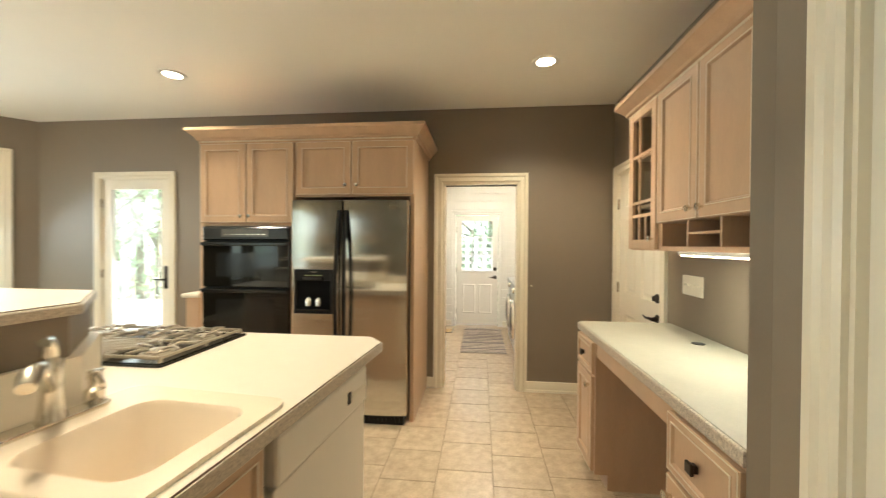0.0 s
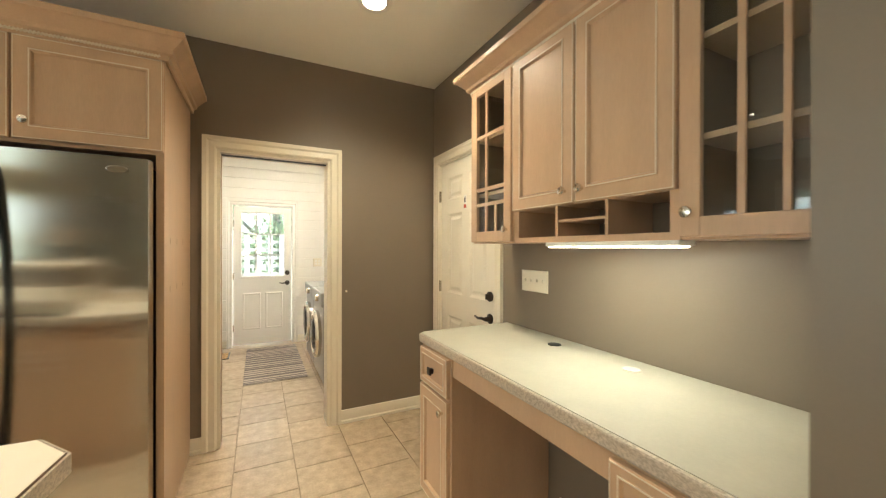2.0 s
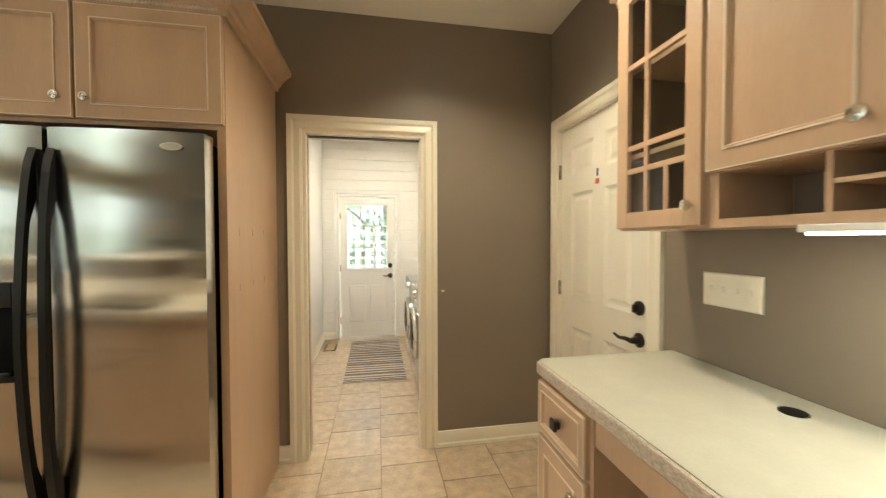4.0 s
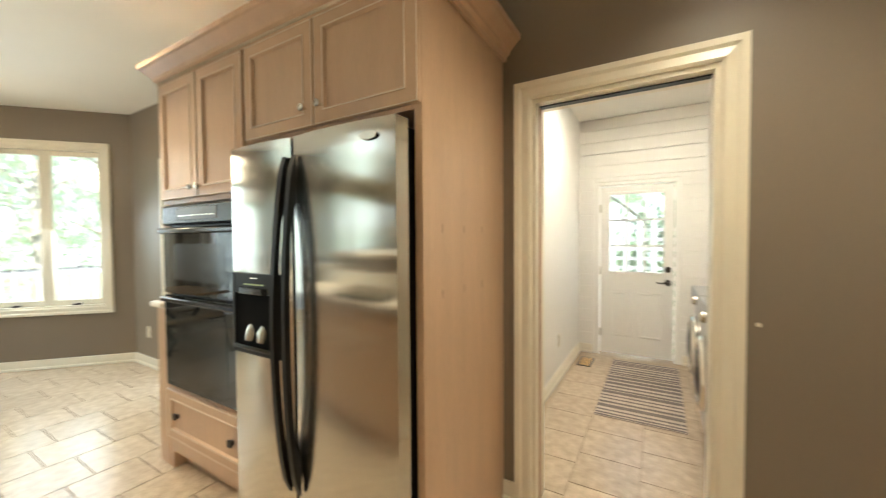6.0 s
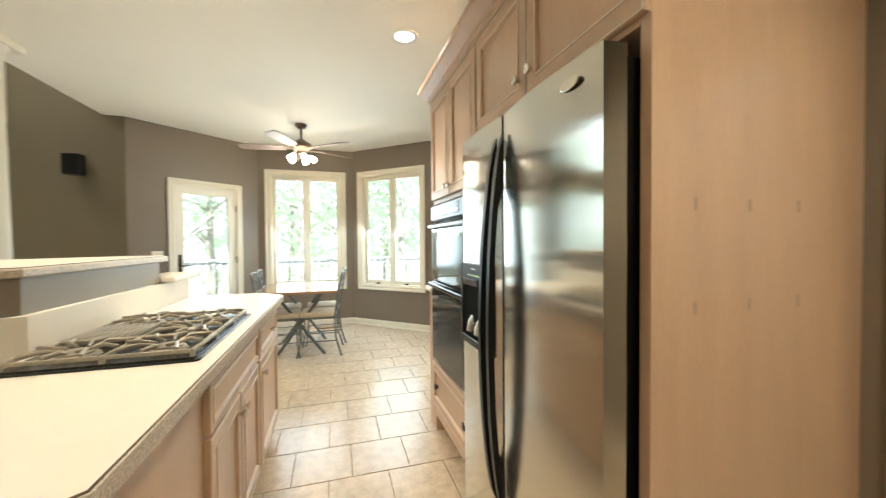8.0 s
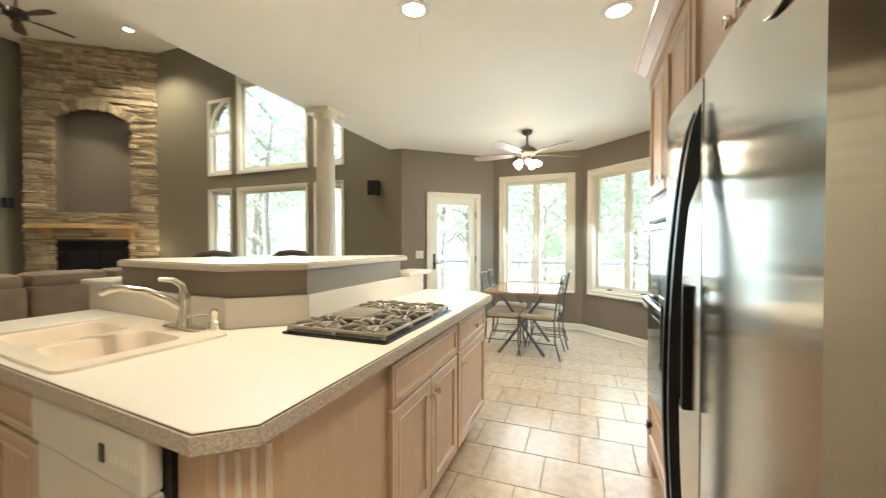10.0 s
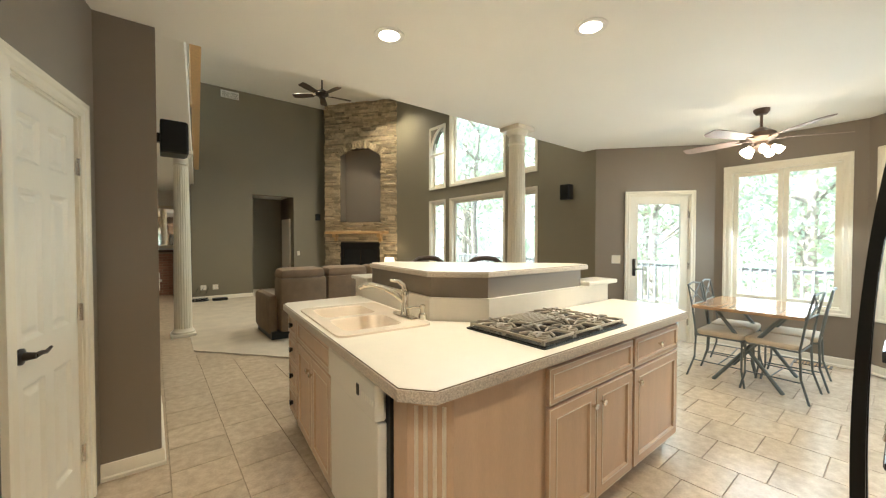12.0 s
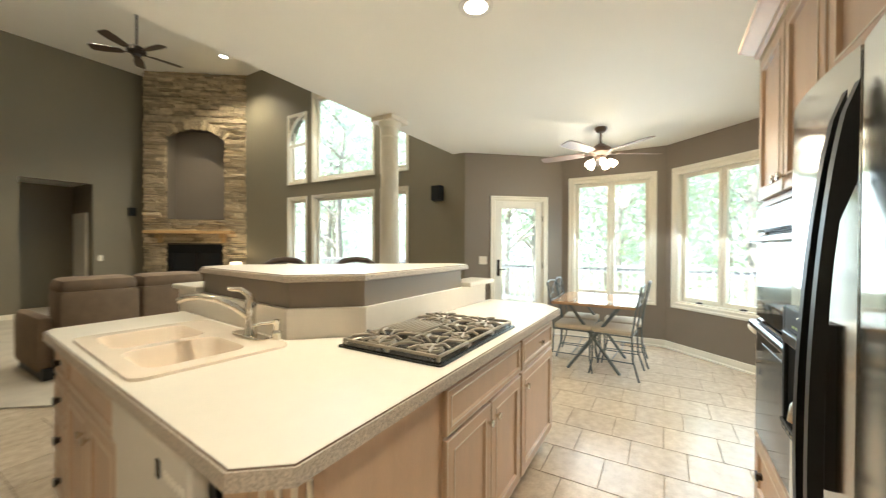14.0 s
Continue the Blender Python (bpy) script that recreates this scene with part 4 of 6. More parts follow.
def open_case(parent, w, z0, z1, shelves, depth=0.257):
    bm = B()
    t = 0.018
    box(bm, 0, t, 0, depth, z0, z1)
    box(bm, w - t, w, 0, depth, z0, z1)
    box(bm, t, w - t, 0, depth, z0, z0 + t)
    box(bm, t, w - t, 0, depth, z1 - t, z1)
    box(bm, t, w - t, depth - 0.008, depth, z0 + t, z1 - t)
    b = part("body", bm, MAPLE, parent)
    # Lining carries the inner shade in its darkened colour.
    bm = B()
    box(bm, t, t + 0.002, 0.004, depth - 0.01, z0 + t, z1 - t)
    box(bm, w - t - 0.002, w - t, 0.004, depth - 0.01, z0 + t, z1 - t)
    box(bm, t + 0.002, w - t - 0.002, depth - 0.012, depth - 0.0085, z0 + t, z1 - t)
    part("lining", bm, CASE, parent, "brown veneer lining, darkened for the shade inside")
    for zz in shelves:
        bm = B()
        box(bm, t, w - t, 0.02, depth - 0.008, zz - 0.009, zz + 0.009)
        part("shelf", bm, MAPLE, parent)
    return b


g1 = thing("glazed_wall_cabinet", "narrow maple wall cabinet with a glazed mullioned door", "cabinet", pose(UX, 2.50, 0, 0, 0, RZ_E))
open_case(g1, 0.362, 1.355, 2.21, [1.62, 1.92])
glazed_door(g1, 0.003, 0.358, 1.362, 2.20, 2, [1.56, 1.64, 1.92], (0.332, 1.42))
mid = thing("wall_cabinet", "maple wall cabinet with two doors above mail cubbies", "cabinet", pose(UX, 2.136, 0, 0, 0, RZ_E) @ Matrix.Diagonal((1.042, 1, 1, 1)))
bm = B()
box(bm, 0.0, 0.732, 0.0, 0.257, 1.50, 2.21)
part("body", bm, MAPLE, mid)
for q in ((0.0, 0.03), (0.702, 0.732), (0.255, 0.267), (0.485, 0.497)):
    bm = B()
    box(bm, q[0], q[1], 0.0, 0.242, 1.378, 1.50)
    part("divider", bm, MAPLE, mid)
bm = B()
box(bm, 0.0, 0.732, 0.0, 0.242, 1.355, 1.378)
part("cubby_floor", bm, MAPLE, mid)
bm = B()
box(bm, 0.267, 0.485, 0.004, 0.242, 1.435, 1.445)
part("cubby_shelf", bm, MAPLE, mid)
# Cubby back, with the cubbies' shade put into its colour.
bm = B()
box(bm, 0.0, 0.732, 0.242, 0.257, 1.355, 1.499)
part("cubby_back", bm, CASE, mid, "brown veneer back, darkened for the shade of the cubbies")
cab_door(mid, 0.004, 0.364, 1.50, 2.20, (0.325, 1.55))
cab_door(mid, 0.368, 0.728, 1.50, 2.20, (0.405, 1.55))
g2 = thing("glazed_wall_cabinet", "maple wall cabinet with a large glazed door", "cabinet", pose(UX, 1.370, 0, 0, 0, RZ_E))
open_case(g2, 0.373, 1.355, 2.21, [1.64, 1.92])
glazed_door(g2, 0.003, 0.372, 1.362, 2.20, 2, [2.02], (0.032, 1.43))
crown = thing("cabinet_crown", "maple crown moulding with rope bead above the wall cabinets", "moulding", pose(0, 0, 0))
bm = B()
sweep(bm, [(1.37, 2.502), (UX - 0.002, 2.502), (UX - 0.002, 0.996)][::-1], [(o, 2.175 + z) for o, z in CROWN])
part("crown", bm, MAPLE, crown)
rope(crown, (UX - 0.018, 2.50, 2.19), (UX - 0.018, 1.02, 2.19))
ul = thing("under_cabinet_light", "slim lit strip light under the wall cabinet", "light", pose(1.13, 1.636, 1.34))
bm = B()
box(bm, -0.04, 0.04, -0.27, 0.27, -0.002, 0.014, 0.003)
part("housing", bm, WHITE, ul)
bm = B()
box(bm, -0.03, 0.03, -0.26, 0.26, -0.008, -0.002, 0.002)
part("diffuser", bm, BULB, ul)


def wall_plate(m, gangs, label, toggles=True, kind="light_switch"):
    pl = thing(kind, label, "switch" if toggles else "outlet", m)
    w = 0.045 * gangs + 0.027
    bm = B()
    loft_panel(bm, -w / 2, w / 2, -0.058, 0.058, [(0.0, -0.003), (0.004, -0.006), (0.008, -0.006)], 0.0)
    part("plate", bm, TRIM, pl)
    for k in range(gangs):
        xx = (k - (gangs - 1) / 2) * 0.046
        if toggles:
            bm = B()
            box(bm, xx - 0.005, xx + 0.005, -0.016, -0.005, -0.004, 0.012, 0.001)
            part("toggle", bm, TRIM, pl)
        else:
            for dz in (-0.02, 0.02):
                bm = B()
                box(bm, xx - 0.014, xx + 0.014, -0.0085, -0.005, dz - 0.013, dz + 0.013, 0.002)
                part("socket", bm, WHITE, pl)
    return pl


wall_plate(pose(1.37, 2.295, 1.152, 0, 0, RZ_E), 4, "cream four-gang switch plate above the desk")
wall_plate(pose(1.37, 1.75, 0.45, 0, 0, RZ_E), 2, "cream outlet plate in the knee space", False, "outlet")
x, y = along(BAY_SC, BAY_LC, 1.24)
wall_plate(pose(x, y, 1.13, 0, 0, RZ_BS), 2, "cream switch plate beside the patio door")
wall_plate(pose(-0.62, -7.4, 0.30, 0, 0, RZ_S), 2, "white outlet plate on the living room wall", False, "outlet")
wall_plate(pose(-0.86, -7.4, 0.30, 0, 0, RZ_S), 2, "white outlet plate on the living room wall", False, "outlet")
wall_plate(pose(-2.78, -7.4, 1.06, 0, 0, RZ_S), 1, "white switch plate on the living room wall")
wall_plate(pose(0.27, -0.32, 1.12, 0, 0, RZ_E), 1, "cream switch plate on the pier wall")
wall_plate(pose(-4.32, 3.575, 0.36), 1, "cream outlet low on the bay wall", False, "outlet")
wall_plate(pose(0.80, 6.33, 1.12), 2, "white outlet plate on the shiplap wall", False, "outlet")
wall_plate(pose(-0.49, 5.35, 0.36, 0, 0, 90), 1, "white outlet plate low on the laundry wall", False, "outlet")
bm = B()
lathe(bm, [(0.008, 0), (0.008, 0.006), (0.004, 0.008)], 10, pose(0.63, 3.575, 1.0, 90))
tagged(part("wall_peg", bm, TRIM, None, "", True), "small pale peg on the taupe wall", "peg")
sign = thing("door_sticker", "small white and red warning sticker on the door", "sticker", pose(1.37, 3.067, 1.67, 0, 0, RZ_E))
bm = B()
box(bm, -0.02, 0.02, 0.010, 0.0118, -0.05, 0.05)
part("sheet", bm, WHITE, sign)
bm = B()
box(bm, -0.018, 0.018, 0.0090, 0.0101, -0.046, -0.018)
part("band", bm, material("red_print", (0.55, 0.10, 0.06), 0.5), sign)
bm = B()
box(bm, -0.008, 0.008, 0.0090, 0.0101, -0.005, 0.035)
part("symbol", bm, BLACKMATT, sign)

# ---- the island ----
def wing(points):
    """The sink wing of the island stands about five degrees askew to the cooktop wing."""
    return [(x - 0.0925 * max(0.0, 1.35 - y), y) for x, y in points]


from_counter = wing([(-0.325, -0.14), (-0.308, 1.745), (-0.39, 1.845), (-2.50, 1.852), (-2.66, 1.70), (-2.66, 1.25), (-1.217, 1.25), (-0.955, 0.99), (-0.967, -0.20), (-0.36, -0.20)])


def rounded(x0, x1, y0, y1, r, n=5):
    out = []
    for cx, cy, a0 in ((x1 - r, y1 - r, 0), (x0 + r, y1 - r, 90), (x0 + r, y0 + r, 180), (x1 - r, y0 + r, 270)):
        for k in range(n + 1):
            a = radians(a0 + 90 * k / n)
            out.append((cx + r * math.cos(a), cy + r * math.sin(a)))
    return out


def plate(bm, outer, holes, z0, z1):
    """A flat plate with holes."""
    for z in (z0, z1):
        edges = []
        for loop in [outer] + holes:
            vs = [bm.verts.new((x, y, z)) for x, y in loop]
            edges += [bm.edges.new((vs[i], vs[(i + 1) % len(vs)])) for i in range(len(vs))]
        bmesh.ops.triangle_fill(bm, edges=edges, use_beauty=True)
    for loop in [outer] + holes:
        n = len(loop)
        for i in range(n):
            a, b = loop[i], loop[(i + 1) % n]
            bm.faces.new([bm.verts.new(v) for v in ((*a, z0), (*b, z0), (*b, z1), (*a, z1))])
    bmesh.ops.remove_doubles(bm, verts=bm.verts, dist=0.0002)
    return bm


def inset(loop, d):
    n, out = len(loop), []
    for i in range(n):
        p, a, b = Vector(loop[i]), Vector(loop[i - 1]), Vector(loop[(i + 1) % n])
        d0, d1 = (p - a).normalized(), (b - p).normalized()
        n0, n1 = Vector((-d0.y, d0.x)), Vector((-d1.y, d1.x))
        q = p + (n0 + n1) / (1 + n0.dot(n1)) * d
        out.append((q.x, q.y))
    return out


SINKHOLE = wing(rounded(-0.815, -0.405, 0.265, 1.015, 0.03))
counter = thing("island_worktop", "cream laminate L-shaped island worktop with speckled edge", "worktop", pose(0, 0, 0))
bm = B()
plate(bm, from_counter, [SINKHOLE], 0.872, 0.9115)
part("slab", bm, SPECK, counter, "speckled laminate edge band")
bm = B()
plate(bm, inset(from_counter, 0.0087), [SINKHOLE], 0.9115, 0.915)
part("surface", bm, CREAM, counter, "cream laminate surface")
INLAY = material("brown_inlay", (0.16, 0.10, 0.06), 0.5, vary=0.15)
bm = B()
plate(bm, inset(from_counter, 0.0055), [inset(from_counter, 0.0085)], 0.9116, 0.9146)
part("inlay", bm, INLAY, counter, "thin brown inlay line")

# low splash wall, painted upper wall and raised bar
splash = thing("island_half_wall", "cream splash and grey painted half wall of the island", "half wall", pose(0, 0, 0))
bm = B()
prism(bm, wing([(-0.969, -0.30), (-0.957, 0.99), (-1.219, 1.252), (-2.58, 1.252), (-2.58, 1.13), (-1.28, 1.13), (-1.10, 0.97), (-1.11, -0.30)]), 0.0, 1.05)
part("splash", bm, CREAM, splash, "cream laminate splash")
bm = B()
prism(bm, wing([(-0.995, 0.02), (-0.98, 0.975), (-1.235, 1.225), (-2.22, 1.225), (-2.22, 1.12), (-1.29, 1.12), (-1.11, 0.96), (-1.12, 0.04)]), 1.05, 1.172)
part("painted_wall", bm, WALL, splash, "taupe painted wall")
for q in ([(-0.95, -0.36), (-0.95, 0.015), (-1.16, 0.015), (-1.16, -0.36)], [(-2.225, 1.30), (-2.64, 1.30), (-2.64, 1.09), (-2.225, 1.09)]):
    bm = B()
    prism(bm, wing(q), 1.051, 1.083, 0.008)
    part("end_cap", bm, CREAM, splash, "cream shelf cap")
bar = thing("breakfast_bar", "cream laminate raised breakfast bar top", "bar top", pose(0, 0, 0))
outline = wing([(-1.02, -0.05), (-0.965, 0.04), (-0.945, 0.985), (-1.225, 1.24), (-2.30, 1.24), (-2.37, 1.19), (-2.40, 1.05), (-1.27, -0.08)])
bm = B()
prism(bm, outline, 1.172, 1.203, 0.006)
part("slab", bm, SPECK, bar, "speckled laminate edge band")
bm = B()
prism(bm, inset(outline, 0.0095), 1.2025, 1.206)
part("surface", bm, CREAM, bar, "cream laminate surface")
bm = B()
plate(bm, inset(outline, 0.0065), [inset(outline, 0.0093)], 1.2031, 1.2057)
part("inlay", bm, INLAY, bar, "thin brown inlay line")


def island_unit(name, m, w, label, fronts, depth=0.54, hollow=0.0):
    u = thing(name, label, "cabinet", m)
    body(u, 0.0, w, depth, 0.0, 0.871, 0.10, hollow)
    for f in fronts:
        cab_door(u, *f)
    return u


N = pose(-1.0, 1.80, 0, 0, 0, 180)   # local x runs towards -x
island_unit("base_cabinet", N, 0.79, "pickled maple base cabinet with a wide drawer and two doors",
            [(0.012, 0.778, 0.68, 0.845, None, True), (0.012, 0.393, 0.115, 0.67, (0.355, 0.595)), (0.397, 0.778, 0.115, 0.67, (0.435, 0.595))], 0.5)
island_unit("base_cabinet", pose(-1.7905, 1.80, 0, 0, 0, 180), 0.64, "pickled maple base cabinet with a drawer and one door",
            [(0.012, 0.625, 0.68, 0.845, (0.32, 0.765), True), (0.012, 0.625, 0.115, 0.67, (0.05, 0.595))], 0.5)
E_ = 84.7  # faces the desk; local x runs towards +y
island_unit("base_cabinet", pose(-0.496, 0.145, 0, 0, 0, E_), 0.815, "pickled maple sink cabinet with two doors",
            [(0.012, 0.803, 0.70, 0.855, None, True), (0.012, 0.405, 0.115, 0.69, (0.367, 0.60)), (0.409, 0.803, 0.115, 0.69, (0.447, 0.60))], 0.52, 0.16)
u = thing("drawer_cabinet", "pickled maple bank of four small drawers", "cabinet", pose(-0.525, -0.165, 0, 0, 0, E_))
body(u, 0.0, 0.308, 0.52, 0.0, 0.871, 0.10)
for za, zb in ((0.70, 0.855), (0.51, 0.69), (0.32, 0.50), (0.115, 0.31)):
    cab_door(u, 0.012, 0.296, za, zb, (0.154, (za + zb) / 2), True, 0, True)
corner = thing("island_corner_panel", "plain maple corner panel with a fluted pilaster", "panel", pose(0, 0, 0))
bm = B()
prism(bm, [(-0.385, 1.595), (-0.385, 1.685), (-0.50, 1.80), (-0.9995, 1.80), (-0.9995, 1.30), (-0.9, 1.0), (-0.9, 1.60)], 0.0, 0.871)
part("panel", bm, MAPLE, corner)
for k in range(4):
    u = 0.2 + 0.2 * k
    bm = B()
    xx, yy = -0.385 - 0.115 * u, 1.685 + 0.115 * u
    tube(bm, [(xx + 0.001, yy + 0.001, 0.16), (xx + 0.001, yy + 0.001, 0.82)], 0.0075, 8)
    part("flute", bm, MAPLE_GLAZE, corner, "", True)
dw = thing("dishwasher", "almond dishwasher with a moulded control strip", "dishwasher", pose(-0.421, 0.963, 0, 0, 0, E_))
ALMOND = material("almond_enamel", (0.70, 0.64, 0.54), 0.3, vary=0.012, scale=1.2, fine=90)
bm = B()
box(bm, 0.006, 0.630, 0.01, 0.50, 0.10, 0.868)
part("tub", bm, BLACKMATT, dw)
bm = B()
box(bm, 0.006, 0.604, -0.028, 0.01, 0.12, 0.715, 0.006)
part("door", bm, ALMOND, dw)
bm = B()
box(bm, 0.006, 0.604, -0.04, 0.01, 0.72, 0.865, 0.012)
strip = part("control_strip", bm, ALMOND, dw)
bm = B()
box(bm, 0.42, 0.445, -0.044, -0.039, 0.77, 0.815, 0.002)
part("latch", bm, BLACK, strip)
for k in range(6):
    bm = B()
    box(bm, 0.47 + k * 0.022, 0.482 + k * 0.022, -0.0425, -0.0395, 0.78, 0.80, 0.001)
    part("button", bm, DOORPAINT, strip)
bm = B()
box(bm, 0.01, 0.62, 0.03, 0.05, 0.0, 0.10)
part("toe_panel", bm, BLACKMATT, dw)

# sink
sink = thing("kitchen_sink", "biscuit enamel double-bowl drop-in sink", "sink", pose(-0.70, 0.655, 0, 0, 0, -5.3) @ pose(0.68, -0.62, 0))
bowls = [(-0.815, -0.475, 0.255, 0.585), (-0.815, -0.475, 0.64, 0.97)]
bm = B()
plate(bm, rounded(-0.952, -0.415, 0.19, 1.05, 0.05), [rounded(*b, 0.06) for b in bowls], 0.915, 0.926)
bmesh.ops.recalc_face_normals(bm, faces=bm.faces)
part("rim", bm, SINK, sink)
for b in bowls:
    bm = B()
    rings = []
    for dz, ins, r in ((0.926, 0.0, 0.06), (0.915, 0.008, 0.055), (0.76, 0.02, 0.05), (0.735, 0.04, 0.04)):
        rings.append([bm.verts.new((x, y, dz)) for x, y in rounded(b[0] + ins, b[1] - ins, b[2] + ins, b[3] - ins, r)])
    n = len(rings[0])
    for r0, r1 in zip(rings, rings[1:]):
        for k in range(n):
            bm.faces.new((r0[k], r0[(k + 1) % n], r1[(k + 1) % n], r1[k]))
    bm.faces.new(rings[-1])
    bw = part("bowl", bm, SINK, sink, "", True)
    bm = B()
    lathe(bm, [(0.04, 0.0), (0.04, 0.004), (0.03, 0.006), (0.01, 0.004)], 20, pose((b[0] + b[1]) / 2, (b[2] + b[3]) / 2, 0.735))
    part("drain", bm, CHROME, bw, "", True)
faucet = thing("faucet", "brushed nickel single-lever pull-out faucet", "faucet", pose(-0.908, 0.85, 0.926, 0, 0, -5.3))
bm = B()
prism(bm, rounded(-0.03, 0.03, -0.13, 0.13, 0.028), 0.0, 0.012, 0.004)
part("base_plate", bm, CHROME, faucet)
bm = B()
lathe(bm, [(0.03, 0.01), (0.026, 0.03), (0.021, 0.08), (0.022, 0.12), (0.024, 0.15), (0.018, 0.168)], 20)
part("column", bm, CHROME, faucet, "", True)
d = Vector((0.78, -0.62))
bm = B()
tube(bm, [(d.x * s, d.y * s, z) for s, z in ((0.0, 0.085), (0.06, 0.135), (0.13, 0.172), (0.20, 0.188), (0.255, 0.187), (0.285, 0.172))], [0.016, 0.016, 0.014, 0.014, 0.017, 0.015], 12)
part("spout", bm, CHROME, faucet, "arched pull-out spout", True)
bm = B()
tube(bm, [(d.x * s, d.y * s, z) for s, z in ((-0.003, 0.15), (0.008, 0.19), (0.04, 0.215), (0.09, 0.22))], [0.018, 0.016, 0.012, 0.010], 10)
part("lever", bm, CHROME, faucet, "", True)
soap = thing("soap_dispenser", "brushed nickel soap dispenser beside the faucet", "dispenser", pose(-0.945, 0.985, 0.926))
bm = B()
lathe(bm, [(0.024, 0.0), (0.024, 0.03), (0.014, 0.04), (0.014, 0.06), (0.017, 0.065), (0.017, 0.085), (0.008, 0.088)], 18)
part("body", bm, CHROME, soap, "", True)
bm = B()
tube(bm, [(0, 0, 0.072), (0.05, -0.03, 0.074), (0.085, -0.05, 0.066)], [0.007, 0.006, 0.006], 8)
part("nozzle", bm, CHROME, soap, "", True)

# gas cooktop
cook = thing("gas_cooktop", "gas cooktop with cast iron grates on the worktop", "cooktop", pose(-1.40, 1.535, 0.915) @ Matrix.Diagonal((0.955, 0.99, 1, 1)))
bm = B()
prism(bm, rounded(-0.40, 0.40, -0.26, 0.26, 0.02), 0.0, 0.008, 0.003)
prism(bm, rounded(-0.385, 0.385, -0.245, 0.245, 0.02), 0.008, 0.012)
part("plate", bm, ENAMEL, cook, "black enamel tray")
for cx, cy, r in ((-0.255, -0.125, 0.045), (-0.255, 0.125, 0.05), (0.255, -0.125, 0.05), (0.255, 0.125, 0.045), (0.0, 0.13, 0.035)):
    bm = B()
    lathe(bm, [(r * 1.3, 0.012), (r * 1.2, 0.02), (r, 0.022), (r, 0.026), (r * 0.9, 0.029)], 20, Matrix.Translation((cx, cy, 0)))
    part("burner", bm, IRON, cook, "", True)
for gx0, gx1 in ((-0.38, -0.13), (-0.125, 0.125), (0.13, 0.38)):
    bm = B()
    t, z0, z1 = 0.006, 0.024, 0.036
    for q in ((gx0, gx1, -0.24, -0.228), (gx0, gx1, 0.228, 0.24), (gx0, gx0 + 0.012, -0.228, 0.228), (gx1 - 0.012, gx1, -0.228, 0.228)):
        box(bm, q[0], q[1], q[2], q[3], z0, z1, 0.003)
    for xx in (gx0 + 0.006, gx1 - 0.006):
        for yy in (-0.234, 0.234, 0.0):
            box(bm, xx - 0.006, xx + 0.006, yy - 0.006, yy + 0.006, 0.012, z0 + 0.002)
    cx = (gx0 + gx1) / 2
    if gx0 > -0.2 and gx1 < 0.2:
        for k in range(9):
            yy = -0.21 + k * 0.022
            box(bm, gx0 + 0.012, gx1 - 0.012, yy - 0.005, yy + 0.005, z0 + 0.002, z1 + 0.002, 0.002)
    centres = [(cx, 0.125)] if gx0 > -0.2 and gx1 < 0.2 else [(cx, -0.12), (cx, 0.12)]
    box(bm, gx0 + 0.012, gx1 - 0.012, -0.006, 0.006, z0, z1, 0.002)
    for ccx, ccy in centres:
        for k in range(8):
            a = 2 * math.pi * k / 8 + 0.39
            p = Vector((ccx + 0.035 * math.cos(a), ccy + 0.035 * math.sin(a), 0.034))
            q = Vector((ccx + 0.075 * math.cos(a + 0.35), ccy + 0.075 * math.sin(a + 0.35), 0.044))
            e = Vector((max(gx0 + 0.006, min(gx1 - 0.006, ccx + 0.15 * math.cos(a + 0.2))), max(-0.234, min(0.234, ccy + 0.125 * math.sin(a + 0.2))), 0.040))
            tube(bm, [p, q, e], [0.0045, 0.007, 0.0062], 6)
    part("grate", bm, IRON, cook, "cast iron grate", True)

# ---- downlights ----
# The last fixture, in the hall, is added out of view for its fill light.
for lx, ly in DOWNLIGHTS + [(0.9, -6.8)]:
    dlt = thing("downlight", "lit recessed ceiling light with a white trim ring", "ceiling light", pose(lx, ly, CEIL), "recessed ceiling lights")
    bm = B()
    lathe(bm, [(0.062, -0.001), (0.066, -0.006), (0.095, -0.005), (0.098, 0.0)], 28)
    bmesh.ops.delete(bm, geom=[f for f in bm.faces if len(f.verts) > 4], context="FACES_ONLY")
    part("trim_ring", bm, WHITE, dlt, "", True)
    bm = B()
    lathe(bm, [(0.066, -0.003), (0.05, -0.0035), (0.02, -0.004)], 24)
    part("lamp", bm, BULB, dlt)


